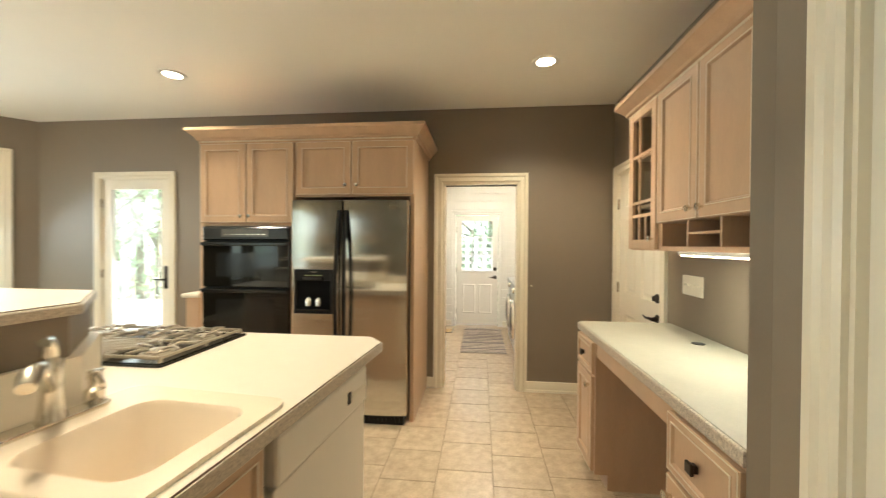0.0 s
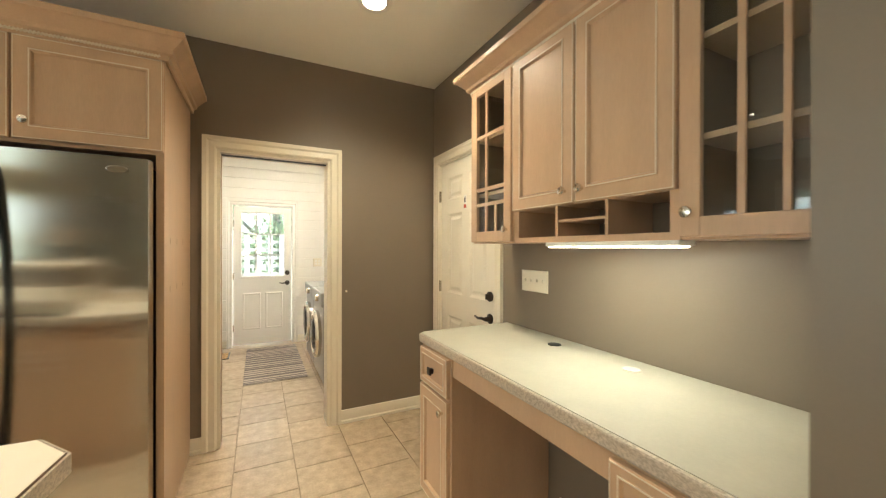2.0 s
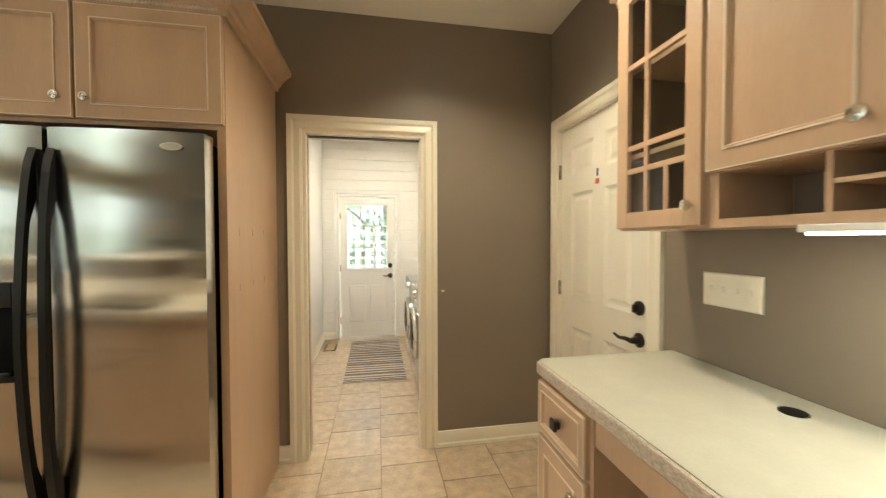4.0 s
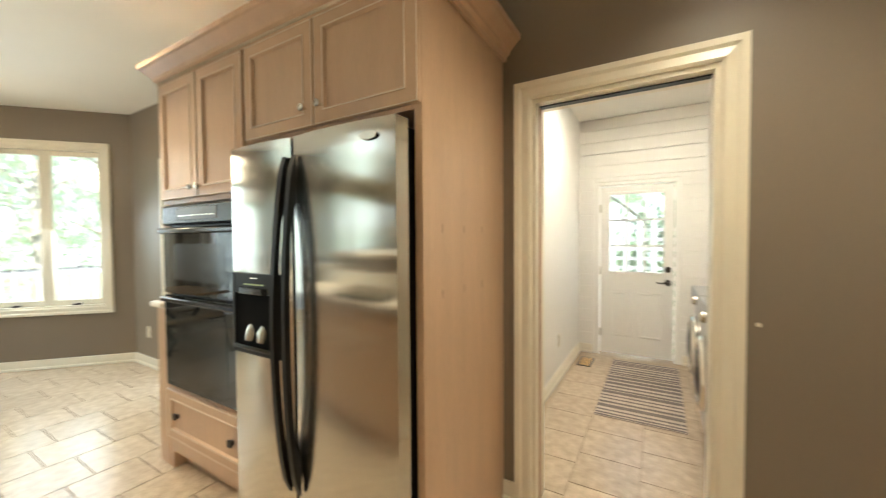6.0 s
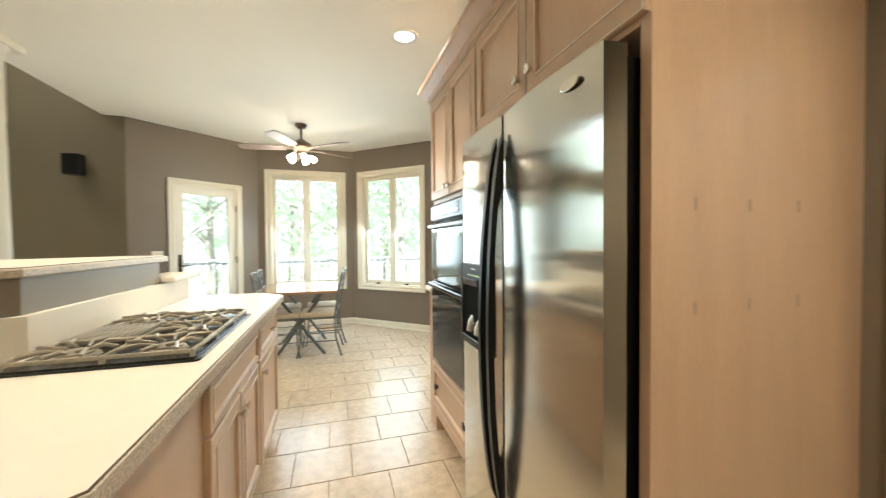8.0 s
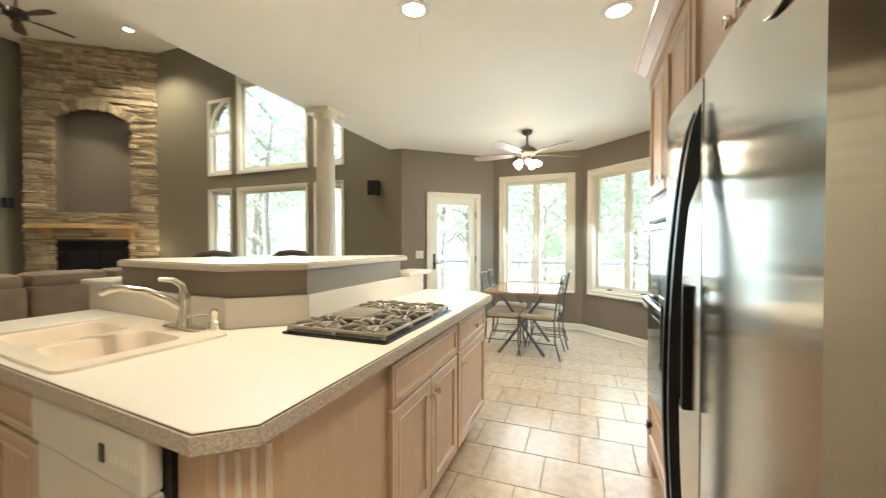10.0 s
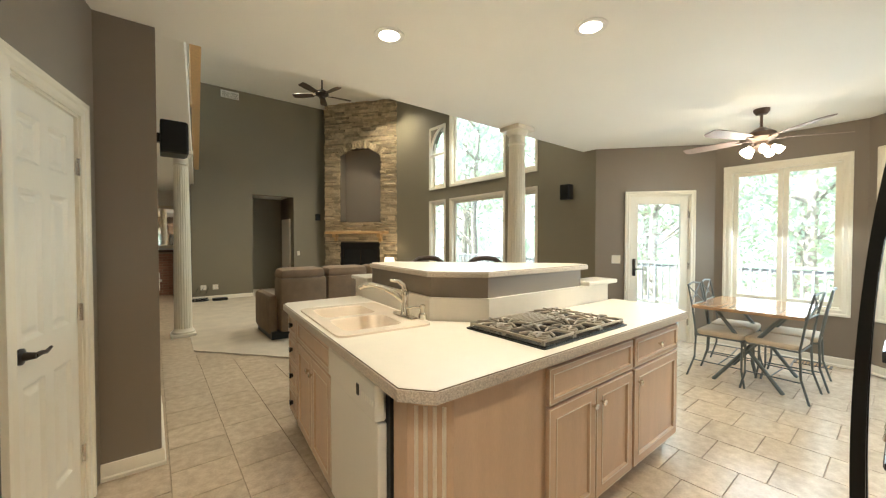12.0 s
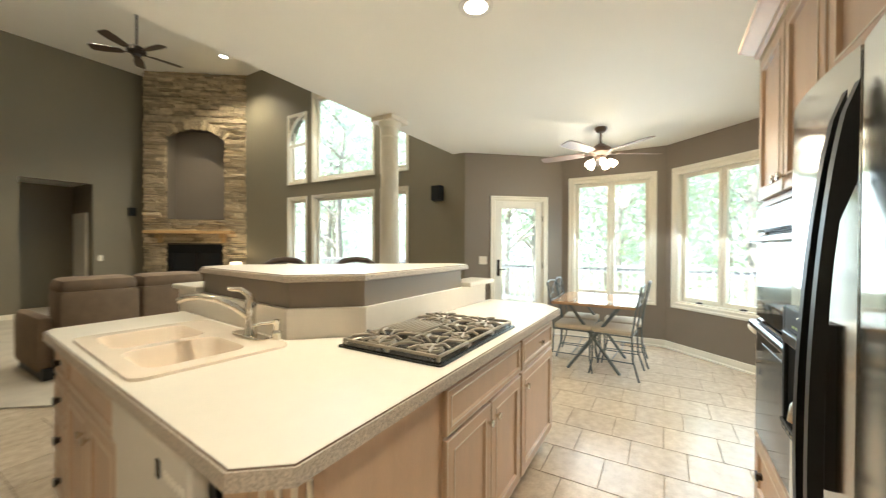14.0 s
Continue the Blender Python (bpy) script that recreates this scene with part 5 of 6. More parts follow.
# ---- ceiling fans ----
def ceiling_fan(name, m, label, rod, blades, radius, blade_mat, lit, turn):
    metal = FANBROWN if lit else BRONZE
    fan = thing(name, label, "ceiling fan", m)
    bm = B()
    lathe(bm, [(0.065, 0.0), (0.065, -0.02), (0.045, -0.05), (0.02, -0.055)], 24)
    part("canopy", bm, metal, fan, "", True)
    bm = B()
    tube(bm, [(0, 0, -0.04), (0, 0, -rod)], 0.013, 10)
    part("rod", bm, metal, fan, "", True)
    bm = B()
    lathe(bm, [(0.03, -rod + 0.02), (0.06, -rod), (0.115, -rod - 0.035), (0.12, -rod - 0.08), (0.09, -rod - 0.105), (0.06, -rod - 0.12), (0.05, -rod - 0.15)], 28)
    part("motor", bm, metal, fan, "", True)
    for k in range(blades):
        a = turn + 360 * k / blades
        mm = pose(0, 0, -rod - 0.095, 0, 0, a)
        bm = B()
        box(bm, 0.09, 0.20, -0.012, 0.012, -0.004, 0.004, 0.002, mm)
        br = part("bracket", bm, metal, fan)
        bm = B()
        tip = [(0.17, 0.045), (0.24, 0.055), (radius * 0.7, 0.07), (radius * 0.94, 0.068), (radius, 0.045)]
        outline2 = tip + [(u, -wd) for u, wd in reversed(tip)]
        prism(bm, outline2, 0.004, 0.011)
        bmesh.ops.transform(bm, matrix=mm @ pose(0, 0, 0, 12), verts=bm.verts)
        part("blade", bm, blade_mat, fan)
    if lit:
        for k in range(5):
            a = radians(20 + 72 * k)
            mm = pose(0, 0, -rod - 0.17, 0, 0, math.degrees(a)) @ pose(0.09, 0, 0.0, 0, 134, 0)
            bm = B()
            tube(bm, [Vector((0, 0, -rod - 0.14)), mm @ Vector((0, 0, 0))], 0.010, 8)
            arm = part("arm", bm, metal, fan)
            bm = B()
            lathe(bm, [(0.016, 0.0), (0.023, 0.02), (0.034, 0.055), (0.036, 0.085), (0.033, 0.088), (0.024, 0.05)], 18, mm)
            part("shade", bm, BULB, arm, "lit frosted glass shade", True)
    return fan


ceiling_fan("ceiling_fan", pose(-4.424, 1.84, CEIL), "bronze five-blade ceiling fan with five lit shades", 0.20, 5, 0.68, BLADE, True, -22)
point_lamp("fan_lamp", -4.424, 1.84, CEIL - 0.56, 3.6, WARM, 0.12)
ceiling_fan("ceiling_fan", pose(-2.26, -4.18, 5.04), "dark five-blade ceiling fan on a long rod", 0.80, 5, 0.56, DARKWOOD, False, 30)


# ---- breakfast table and chairs ----
table = thing("breakfast_table", "wooden table with crossed dark metal legs", "table", pose(-4.47, 1.82, 0))
bm = B()
box(bm, -0.50, 0.50, -0.41, 0.41, 0.715, 0.745, 0.006)
part("tabletop", bm, TABLEWOOD, table)
for xx in (-0.34, 0.34):
    for s in (1, -1):
        bm = B()
        tube(bm, [(xx + s * 0.012, -0.26 * s, 0.0), (xx + s * 0.012, 0.26 * s, 0.715)], 0.017, 8)
        part("leg", bm, WROUGHT, table, "", True)
bm = B()
tube(bm, [(-0.34, 0, 0.36), (0.34, 0, 0.36)], 0.010, 8)
part("stretcher", bm, WROUGHT, table, "", True)

chair = thing("dining_chair", "wrought iron dining chair with a beige cushion", "chair", pose(-4.26, 1.61, 0, 0, 0, 180), "chairs round the breakfast table")
bm = B()
r = rounded(-0.20, 0.20, -0.20, 0.19, 0.05)
prism(bm, r, 0.44, 0.49, 0.018)
part("cushion", bm, CUSHION, chair, "beige fabric seat pad", True)
bm = B()
tube(bm, [(-0.19, -0.19, 0.432), (0.19, -0.19, 0.432), (0.19, 0.19, 0.432), (-0.19, 0.19, 0.432), (-0.19, -0.19, 0.432)], 0.008, 6)
part("seat_frame", bm, WROUGHT, chair)
for sx in (-1, 1):
    bm = B()
    tube(bm, [(sx * 0.215, -0.215, 0.0), (sx * 0.19, -0.185, 0.15), (sx * 0.188, -0.185, 0.435)], 0.009, 8)
    part("leg", bm, WROUGHT, chair, "", True)
    bm = B()
    tube(bm, [(sx * 0.215, 0.26, 0.0), (sx * 0.19, 0.20, 0.20), (sx * 0.188, 0.19, 0.44), (sx * 0.185, 0.225, 0.70), (sx * 0.175, 0.27, 0.93)], 0.009, 8)
    part("leg", bm, WROUGHT, chair, "", True)
    bm = B()
    tube(bm, [(sx * 0.192, -0.19, 0.17), (sx * 0.192, 0.205, 0.17)], 0.006, 6)
    part("stretcher", bm, WROUGHT, chair)
bm = B()
tube(bm, [(-0.19, 0.0, 0.17), (0.19, 0.0, 0.17)], 0.006, 6)
part("stretcher", bm, WROUGHT, chair)
bm = B()
tube(bm, [(-0.175, 0.27, 0.93), (0, 0.285, 0.945), (0.175, 0.27, 0.93)], 0.009, 8)
tube(bm, [(-0.184, 0.235, 0.73), (0.184, 0.235, 0.73)], 0.007, 8)
tube(bm, [(-0.18, 0.24, 0.735), (0.176, 0.272, 0.925)], 0.006, 6)
tube(bm, [(0.18, 0.24, 0.735), (-0.176, 0.272, 0.925)], 0.006, 6)
tube(bm, [(0, 0.25, 0.86)] + [(0.03 * math.cos(a), 0.252, 0.83 + 0.03 * math.sin(a)) for a in [k * math.pi / 6 for k in range(13)]], 0.005, 6)
part("backrest", bm, WROUGHT, chair, "crossed wrought iron back", True)
copy_thing(chair, pose(-4.72, 1.59, 0, 0, 0, 184))
copy_thing(chair, pose(-4.24, 2.02, 0, 0, 0, -4))
copy_thing(chair, pose(-4.72, 2.06, 0, 0, 0, 3))


# ---- columns ----
def column(m, h, label):
    col = thing("column", label, "column", m)
    bm = B()
    box(bm, -0.15, 0.15, -0.15, 0.15, 0.0, 0.05, 0.006)
    lathe(bm, [(0.14, 0.05), (0.145, 0.075), (0.12, 0.10), (0.115, 0.12)], 28)
    part("base", bm, TRIM, col, "", True)
    bm = B()
    n, rows = 80, []
    for z, rr in ((0.12, 0.11), (h * 0.33, 0.108), (h - 0.20, 0.088)):
        ring = []
        for k in range(n):
            a = 2 * math.pi * k / n
            f = 1 - 0.06 * max(0.0, math.cos(a * 20))
            ring.append(bm.verts.new((rr * f * math.cos(a), rr * f * math.sin(a), z)))
        rows.append(ring)
    for r0, r1 in zip(rows, rows[1:]):
        for k in range(n):
            bm.faces.new((r0[k], r0[(k + 1) % n], r1[(k + 1) % n], r1[k]))
    part("shaft", bm, TRIM, col, "fluted cream-white shaft")
    bm = B()
    lathe(bm, [(0.09, h - 0.21), (0.098, h - 0.20), (0.098, h - 0.185), (0.09, h - 0.18), (0.09, h - 0.10), (0.105, h - 0.09), (0.125, h - 0.05)], 28)
    box(bm, -0.14, 0.14, -0.14, 0.14, h - 0.05, h, 0.004)
    part("capital", bm, TRIM, col, "", True)
    return col


column(pose(-3.0, -0.05, 0), CEIL, "white fluted column under the kitchen ceiling edge")
column(pose(-0.04, -3.80, 0.0), CEIL, "white fluted column in the hall")
# Added out of view so no daylight leaks in over the hall.
structure("loft_south_light_stop", wall_mesh((-0.40, -7.4), (3.0, -7.4), 2.985, HIGH, T), CEILING, "unseen white wall that keeps light out of the loft", "wall")
structure("wall_hall_return", wall_mesh((-0.54, -7.54), (-0.54, -9.2), 0, 2.8, T), WALL, "taupe hall wall", "wall")

# loft rail
rail = thing("loft_railing", "oak balustrade along the loft edge", "railing", pose(0.06, -0.3, 2.987, 0, 0, -4.6))
bm = B()
box(bm, -0.04, 0.04, -6.9, 0.0, 0.86, 0.93, 0.012)
part("handrail", bm, OAK, rail)
bm = B()
box(bm, -0.05, 0.03, -6.9, 0.0, 0.0, 0.06)
part("bottom_rail", bm, OAK, rail)
for k in range(52):
    bm = B()
    box(bm, -0.016, 0.016, -0.13 * k - 0.12, -0.13 * k - 0.088, 0.06, 0.86)
    part("baluster", bm, OAK, rail)
for k in range(4):
    bm = B()
    box(bm, -0.05, 0.05, -2.2 * k - 0.1, -2.2 * k, 0.0, 1.02, 0.008)
    part("newel", bm, OAK, rail)

# ---- stone fireplace in the corner ----
P0 = Vector((-3.40, -7.08))
LEN = 2.10
FM = pose(P0.x, P0.y, 0, 0, 0, 127.2)   # local x along the face, -y towards the room
chim = thing("stone_fireplace", "tall ledge-stone corner fireplace with an arched niche", "fireplace", FM)
nx0, nx1, nz0 = 0.45, 1.63, 1.90
bx0, bx1, bz0, bz1 = 0.45, 1.60, 0.35, 1.34
bm = B()
for q in ((0, nx0, 0, 5.22), (nx1, LEN, 0, 5.22), (nx0, nx1, 3.86, 5.22), (nx0, nx1, bz1, nz0), (nx0, bx0 + 0.001, 0, bz1), (bx1, nx1, 0, bz1), (bx0, bx1, 0, bz0)):
    box(bm, q[0], q[1], 0.02, 0.5, q[2], q[3])
part("core", bm, MORTAR, chim, "dark recessed bed")
bm = B()
box(bm, nx0 - 0.01, nx1 + 0.01, 0.30, 0.34, nz0 - 0.02, 4.0)
part("niche_back", bm, WALL, chim, "taupe painted niche")
bm = B()
box(bm, nx0 - 0.01, nx1 + 0.01, 0.02, 0.30, nz0 - 0.03, nz0)
for xx in (nx0, nx1):
    box(bm, xx - 0.008, xx + 0.008, 0.02, 0.30, nz0, 3.9)
part("niche_lining", bm, WALL, chim)
ARC_C, ARC_R = (nx0 + nx1) / 2, 0.92


def arch_z(x):
    """Underside of the niche's arch."""
    return 3.86 - 0.02 - (ARC_R - math.sqrt(max(0.0, ARC_R ** 2 - (x - ARC_C) ** 2)))


rng = random.Random(4)
shapes = []
for k in range(14):
    bm = B()
    box(bm, 0, 1, -1, 0, 0, 1)
    for v in bm.verts:
        v.co.x += rng.uniform(-0.04, 0.04)
        v.co.z += rng.uniform(-0.10, 0.10)
        if v.co.y < -0.5:
            v.co.y += rng.uniform(-0.3, 0.3)
    bmesh.ops.bevel(bm, geom=[e for e in bm.edges if all(v.co.y < -0.5 for v in e.verts)], offset=0.06, segments=1, affect="EDGES")
    shapes.append(mesh_of("stone", bm, STONE))
stones, rest_v, rest_f = 0, [], []
z = 0.0
while z < 5.2:
    hgt = min(rng.choice((0.03, 0.038, 0.048, 0.06, 0.078)), 5.22 - z)
    x = 0.0
    while x < LEN - 0.01:
        ln = min(rng.uniform(0.09, 0.42), LEN - x)
        a, b = x, x + ln
        x += ln
        zm = z + hgt / 2
        if zm < bz1 + 0.02 and zm > bz0 and b > bx0 and a < bx1:
            a, b = (a, min(b, bx0)) if a < bx0 else (max(a, bx1), b)
        if nz0 < zm < 3.95 and b > nx0 and a < nx1:
            if zm < 3.55 or min(arch_z(max(a, nx0)), arch_z(min(b, nx1))) > z - 0.13 and zm < arch_z((a + b) / 2) + 0.15:
                a, b = (a, min(b, nx0 - 0.0)) if a < nx0 else (max(a, nx1), b)
        if b - a < 0.03:
            continue
        dep = rng.uniform(0.025, 0.075)
        me = shapes[rng.randrange(14)]
        sc = Matrix.LocRotScale((a + 0.003, 0.022, z + 0.003), None, (b - a - 0.006, dep, hgt - 0.006))
        if stones < 300 and 1.3 < z < 3.6:
            so = new("stone", me)
            so.parent = chim
            so.matrix_basis = sc
            stones += 1
        else:
            base = len(rest_v)
            rest_v += [tuple(sc @ v.co) for v in me.vertices]
            rest_f += [[base + i for i in p.vertices] for p in me.polygons]
    z += hgt
# arch stones
for k in range(17):
    a = -0.69 + 1.38 * k / 16
    me = shapes[k % 14]
    base = len(rest_v)
    mm = pose(ARC_C, 0, 3.84 - ARC_R, 0, math.degrees(a), 0) @ Matrix.LocRotScale((-0.033, 0.022, ARC_R), None, (0.066, 0.075, rng.uniform(0.15, 0.2)))
    rest_v += [tuple(mm @ v.co) for v in me.vertices]
    rest_f += [[base + i for i in p.vertices] for p in me.polygons]
me = bpy.data.meshes.new("stones")
me.from_pydata(rest_v, [], rest_f)
me.materials.append(STONE)
so = new("stonework", me)
so.parent = chim
so["kind"] = "stuff"
bm = B()
box(bm, 0.14, 1.86, -0.28, 0.02, 1.575, 1.64, 0.01)
mantel = part("mantel", bm, OAK, chim, "oak mantel shelf on brackets")
for xx in (0.36, 1.64):
    bm = B()
    box(bm, xx - 0.05, xx + 0.05, -0.18, 0.0, 1.48, 1.575, 0.01)
    box(bm, xx - 0.04, xx + 0.04, -0.10, 0.0, 1.38, 1.48, 0.01)
    part("bracket", bm, OAK, mantel)
bm = B()
box(bm, bx0, bx1, 0.03, 0.06, 1.16, bz1)
for q in ((bx0, bx0 + 0.06, bz0, 1.16), (bx1 - 0.06, bx1, bz0, 1.16), (bx0, bx1, bz0, bz0 + 0.08)):
    box(bm, q[0], q[1], 0.03, 0.06, q[2], q[3])
part("surround", bm, BLACKMATT, chim, "black firebox surround")
bm = B()
box(bm, bx0 + 0.06, bx1 - 0.06, 0.05, 0.065, bz0 + 0.08, 1.16)
part("fire_glass", bm, OVENGLASS, chim, "dark glass doors")
for xx in (bx0 + 0.06, (bx0 + bx1) / 2 - 0.012, bx1 - 0.09):
    bm = B()
    box(bm, xx, xx + 0.03, 0.035, 0.052, bz0 + 0.08, 1.16)
    part("door_frame", bm, BRONZE, chim)
bm = B()
box(bm, -0.1, LEN + 0.1, -0.45, 0.0, 0.0, 0.35, 0.02)
part("hearth", bm, STONE, chim, "raised stone hearth")

# ---- sofa ----
sofa = thing("sofa", "brown suede reclining sofa seen from behind", "sofa", pose(-2.08, -3.02, 0.012))
for k, (a, b) in enumerate(((-1.0, -0.36), (-0.35, 0.33), (0.34, 1.0))):
    bm = B()
    box(bm, a, b, 0.05, 0.42, 0.10, 0.86, 0.05)
    part("back", bm, BROWN, sofa, "", True)
    bm = B()
    box(bm, a + 0.01, b - 0.01, -0.02, 0.40, 0.80, 0.985, 0.075)
    part("headrest", bm, BROWN, sofa, "", True)
    bm = B()
    box(bm, a, b, -0.55, 0.08, 0.18, 0.50, 0.06)
    part("seat", bm, BROWN, sofa, "", True)
for sx in (-1, 1):
    bm = B()
    box(bm, sx * 1.0, sx * 1.13, -0.58, 0.30, 0.06, 0.62, 0.06)
    part("arm", bm, BROWN, sofa, "", True)
bm = B()
box(bm, -1.1, 1.1, -0.5, 0.34, 0.0, 0.11)
part("base", bm, BLACKMATT, sofa)


# ---- table lamp by the fireplace, bar stools ----
stand = thing("side_table", "small dark side table beside the fireplace", "table", pose(-4.30, -5.20, 0.012))
bm = B()
box(bm, -0.2, 0.2, -0.2, 0.2, 0.52, 0.55, 0.006)
part("tabletop", bm, DARKWOOD, stand)
for sx in (-0.17, 0.17):
    for sy in (-0.17, 0.17):
        bm = B()
        box(bm, sx - 0.018, sx + 0.018, sy - 0.018, sy + 0.018, 0, 0.52)
        part("leg", bm, DARKWOOD, stand)
tl = thing("table_lamp", "lit table lamp with a cream shade", "lamp", pose(-4.30, -5.20, 0.562))
bm = B()
lathe(bm, [(0.07, 0.0), (0.07, 0.015), (0.02, 0.03), (0.035, 0.12), (0.015, 0.2), (0.01, 0.24)], 20)
part("base", bm, BRONZE, tl, "", True)
bm = B()
n = 28
r0 = [bm.verts.new((0.15 * math.cos(2 * math.pi * k / n), 0.15 * math.sin(2 * math.pi * k / n), 0.22)) for k in range(n)]
r1 = [bm.verts.new((0.11 * math.cos(2 * math.pi * k / n), 0.11 * math.sin(2 * math.pi * k / n), 0.42)) for k in range(n)]
for k in range(n):
    bm.faces.new((r0[k], r0[(k + 1) % n], r1[(k + 1) % n], r1[k]))
part("shade", bm, glowing("lampshade", (1.0, 0.82, 0.55), 0.5), tl, "cream lit shade", True)
stool = thing("bar_stool", "dark wooden bar stool with a curved back", "stool", pose(-2.02, 0.42, 0.0, 0, 0, 135), "stools behind the bar")
bm = B()
prism(bm, rounded(-0.19, 0.19, -0.19, 0.19, 0.06), 0.72, 0.76, 0.012)
part("seat", bm, DARKWOOD, stool)
for sx in (-1, 1):
    bm = B()
    tube(bm, [(sx * 0.20, -0.20, 0.0), (sx * 0.16, -0.16, 0.72)], 0.017, 8)
    part("leg", bm, DARKWOOD, stool)
    bm = B()
    tube(bm, [(sx * 0.20, 0.22, 0.0), (sx * 0.165, 0.17, 0.74), (sx * 0.16, 0.21, 1.17)], 0.017, 8)
    part("leg", bm, DARKWOOD, stool)
bm = B()
tube(bm, [(-0.17, 0.20, 1.16), (-0.09, 0.25, 1.215), (0.0, 0.265, 1.225), (0.09, 0.25, 1.215), (0.17, 0.20, 1.16)], 0.024, 10)
part("backrest", bm, DARKWOOD, stool, "", True)
bm = B()
tube(bm, [(-0.18, -0.18, 0.3), (0.18, -0.18, 0.3)], 0.012, 8)
part("footrest", bm, DARKWOOD, stool)
copy_thing(stool, pose(-1.62, 0.05, 0.0, 0, 0, 135))
# Three of these fixtures are added to go with the extra lamps.
for lx, ly in LIVING_LIGHTS:
    dlt = thing("downlight", "lit recessed light in the living room ceiling, three of four added", "ceiling light", pose(lx, ly, 5.04), "recessed ceiling lights")
    bm = B()
    lathe(bm, [(0.062, -0.001), (0.066, -0.006), (0.095, -0.005), (0.098, 0.0)], 28)
    bmesh.ops.delete(bm, geom=[f for f in bm.faces if len(f.verts) > 4], context="FACES_ONLY")
    part("trim_ring", bm, WHITE, dlt, "", True)
    bm = B()
    lathe(bm, [(0.066, -0.003), (0.05, -0.0035), (0.02, -0.004)], 24)
    part("lamp", bm, BULB, dlt)


# ---- speakers, vent, cables ----
def speaker(m, w, h, d, label):
    sp = thing("wall_speaker", label, "speaker", m)
    bm = B()
    box(bm, -w / 2, w / 2, -d - 0.02, -0.02, -h / 2, h / 2, 0.01)
    part("case", bm, BLACKMATT, sp)
    bm = B()
    box(bm, -w / 2 + 0.008, w / 2 - 0.008, -d - 0.026, -d - 0.02, -h / 2 + 0.008, h / 2 - 0.008, 0.003)
    part("grille", bm, BLACKMATT, sp)
    bm = B()
    box(bm, -0.02, 0.02, -0.02, 0, -0.03, 0.03)
    part("bracket", bm, BLACKMATT, sp)
    return sp


speaker(pose(-4.64, -0.42, 2.12, 0, 0, RZ_W), 0.15, 0.22, 0.12, "small black speaker on the living room wall")
speaker(pose(0.27, -0.42, 2.09, 0, 0, RZ_E), 0.19, 0.22, 0.15, "small black speaker on the pier wall")
speaker(pose(-3.28, -7.4, 2.04, 0, 0, RZ_S), 0.12, 0.18, 0.10, "small black speaker beside the fireplace")
vent = thing("air_vent", "white louvred return air vent high on the wall", "air vent", pose(-1.206, -7.4, 4.895, 0, 0, RZ_S))
bm = B()
for q in ((-0.19, -0.17, -0.085, 0.085), (0.17, 0.19, -0.085, 0.085), (-0.01, 0.01, -0.085, 0.085), (-0.17, 0.17, 0.07, 0.085), (-0.17, 0.17, -0.085, -0.07)):
    box(bm, q[0], q[1], -0.015, 0, q[2], q[3])
part("frame", bm, WHITE, vent)
for k in range(9):
    bm = B()
    zz = -0.06 + k * 0.015
    box(bm, -0.17, 0.17, -0.010, -0.003, zz, zz + 0.008)
    part("slat", bm, WHITE, vent)
box_router = thing("router", "small black router on the carpet", "router", pose(-0.92, -7.15, 0.012))
bm = B()
box(bm, -0.15, 0.15, -0.09, 0.09, 0.0, 0.06, 0.01)
part("case", bm, BLACKMATT, box_router)
cable = thing("cable_tangle", "loose black cables below the wall outlets", "cable", pose(-0.52, -7.2, 0.016))
rng = random.Random(9)
for k in range(3):
    bm = B()
    pts = [(0.0 - 0.1 * k, -0.19, 0.28)]
    for j in range(14):
        a = j * 0.9 + k
        pts.append((0.16 * math.cos(a) + rng.uniform(-0.05, 0.05), 0.10 * math.sin(a), 0.006 + 0.01 * rng.random() + 0.05 * (j % 3 == 0)))
    tube(bm, pts, 0.006, 6)
    part("wire", bm, BLACKMATT, cable, "", True)
# far passage door and hall pieces
bm = B()
box(bm, -2.70, -2.66, -8.55, -7.82, 0.012, 2.0)
tagged(part("interior_door", bm, DOORPAINT, None), "pale door standing in the dark passage", "door")
frame_ = thing("framed_mirror", "gilt framed mirror above the hall fireplace", "mirror", pose(0.05, -9.2, 1.75, 0, 0, RZ_S))
bm = B()
for q in ((-0.45, -0.37, -0.55, 0.55), (0.37, 0.45, -0.55, 0.55), (-0.37, 0.37, 0.47, 0.55), (-0.37, 0.37, -0.55, -0.47)):
    box(bm, q[0], q[1], -0.03, 0, q[2], q[3], 0.006)
part("frame", bm, TRIM, frame_)
bm = B()
box(bm, -0.37, 0.37, -0.012, -0.002, -0.47, 0.47)
part("glass", bm, material("mirror", (0.8, 0.8, 0.8), 0.03, 1.0, vary=0.0), frame_)
hallfire = thing("brick_fireplace", "reddish brick hall fireplace", "fireplace", pose(0.05, -9.2, 0, 0, 0, RZ_S))
BRICK = material("brick", (0.30, 0.15, 0.10), 0.9, vary=0.25, scale=12, fine=60, bump=0.004, random_value=0.3)
bm = B()
box(bm, -0.75, 0.75, -0.14, 0, 0.0, 1.1)
part("core", bm, GROUT, hallfire)
bm = B()
box(bm, -0.1, 0.1, -0.032, 0.032, -0.028, 0.028, 0.004)
brick_mesh = mesh_of("brick", bm, BRICK)
for r_ in range(16):
    for c_ in range(7):
        bo = new("brick", brick_mesh)
        bo.parent = hallfire
        bo.location = (-0.64 + c_ * 0.213 + (0.1 if r_ % 2 else 0) - 0.05, -0.15, 0.04 + r_ * 0.066)
bm = B()
box(bm, -0.85, 0.85, -0.26, 0, 1.1, 1.16, 0.01)
part("mantel", bm, DARKWOOD, hallfire)

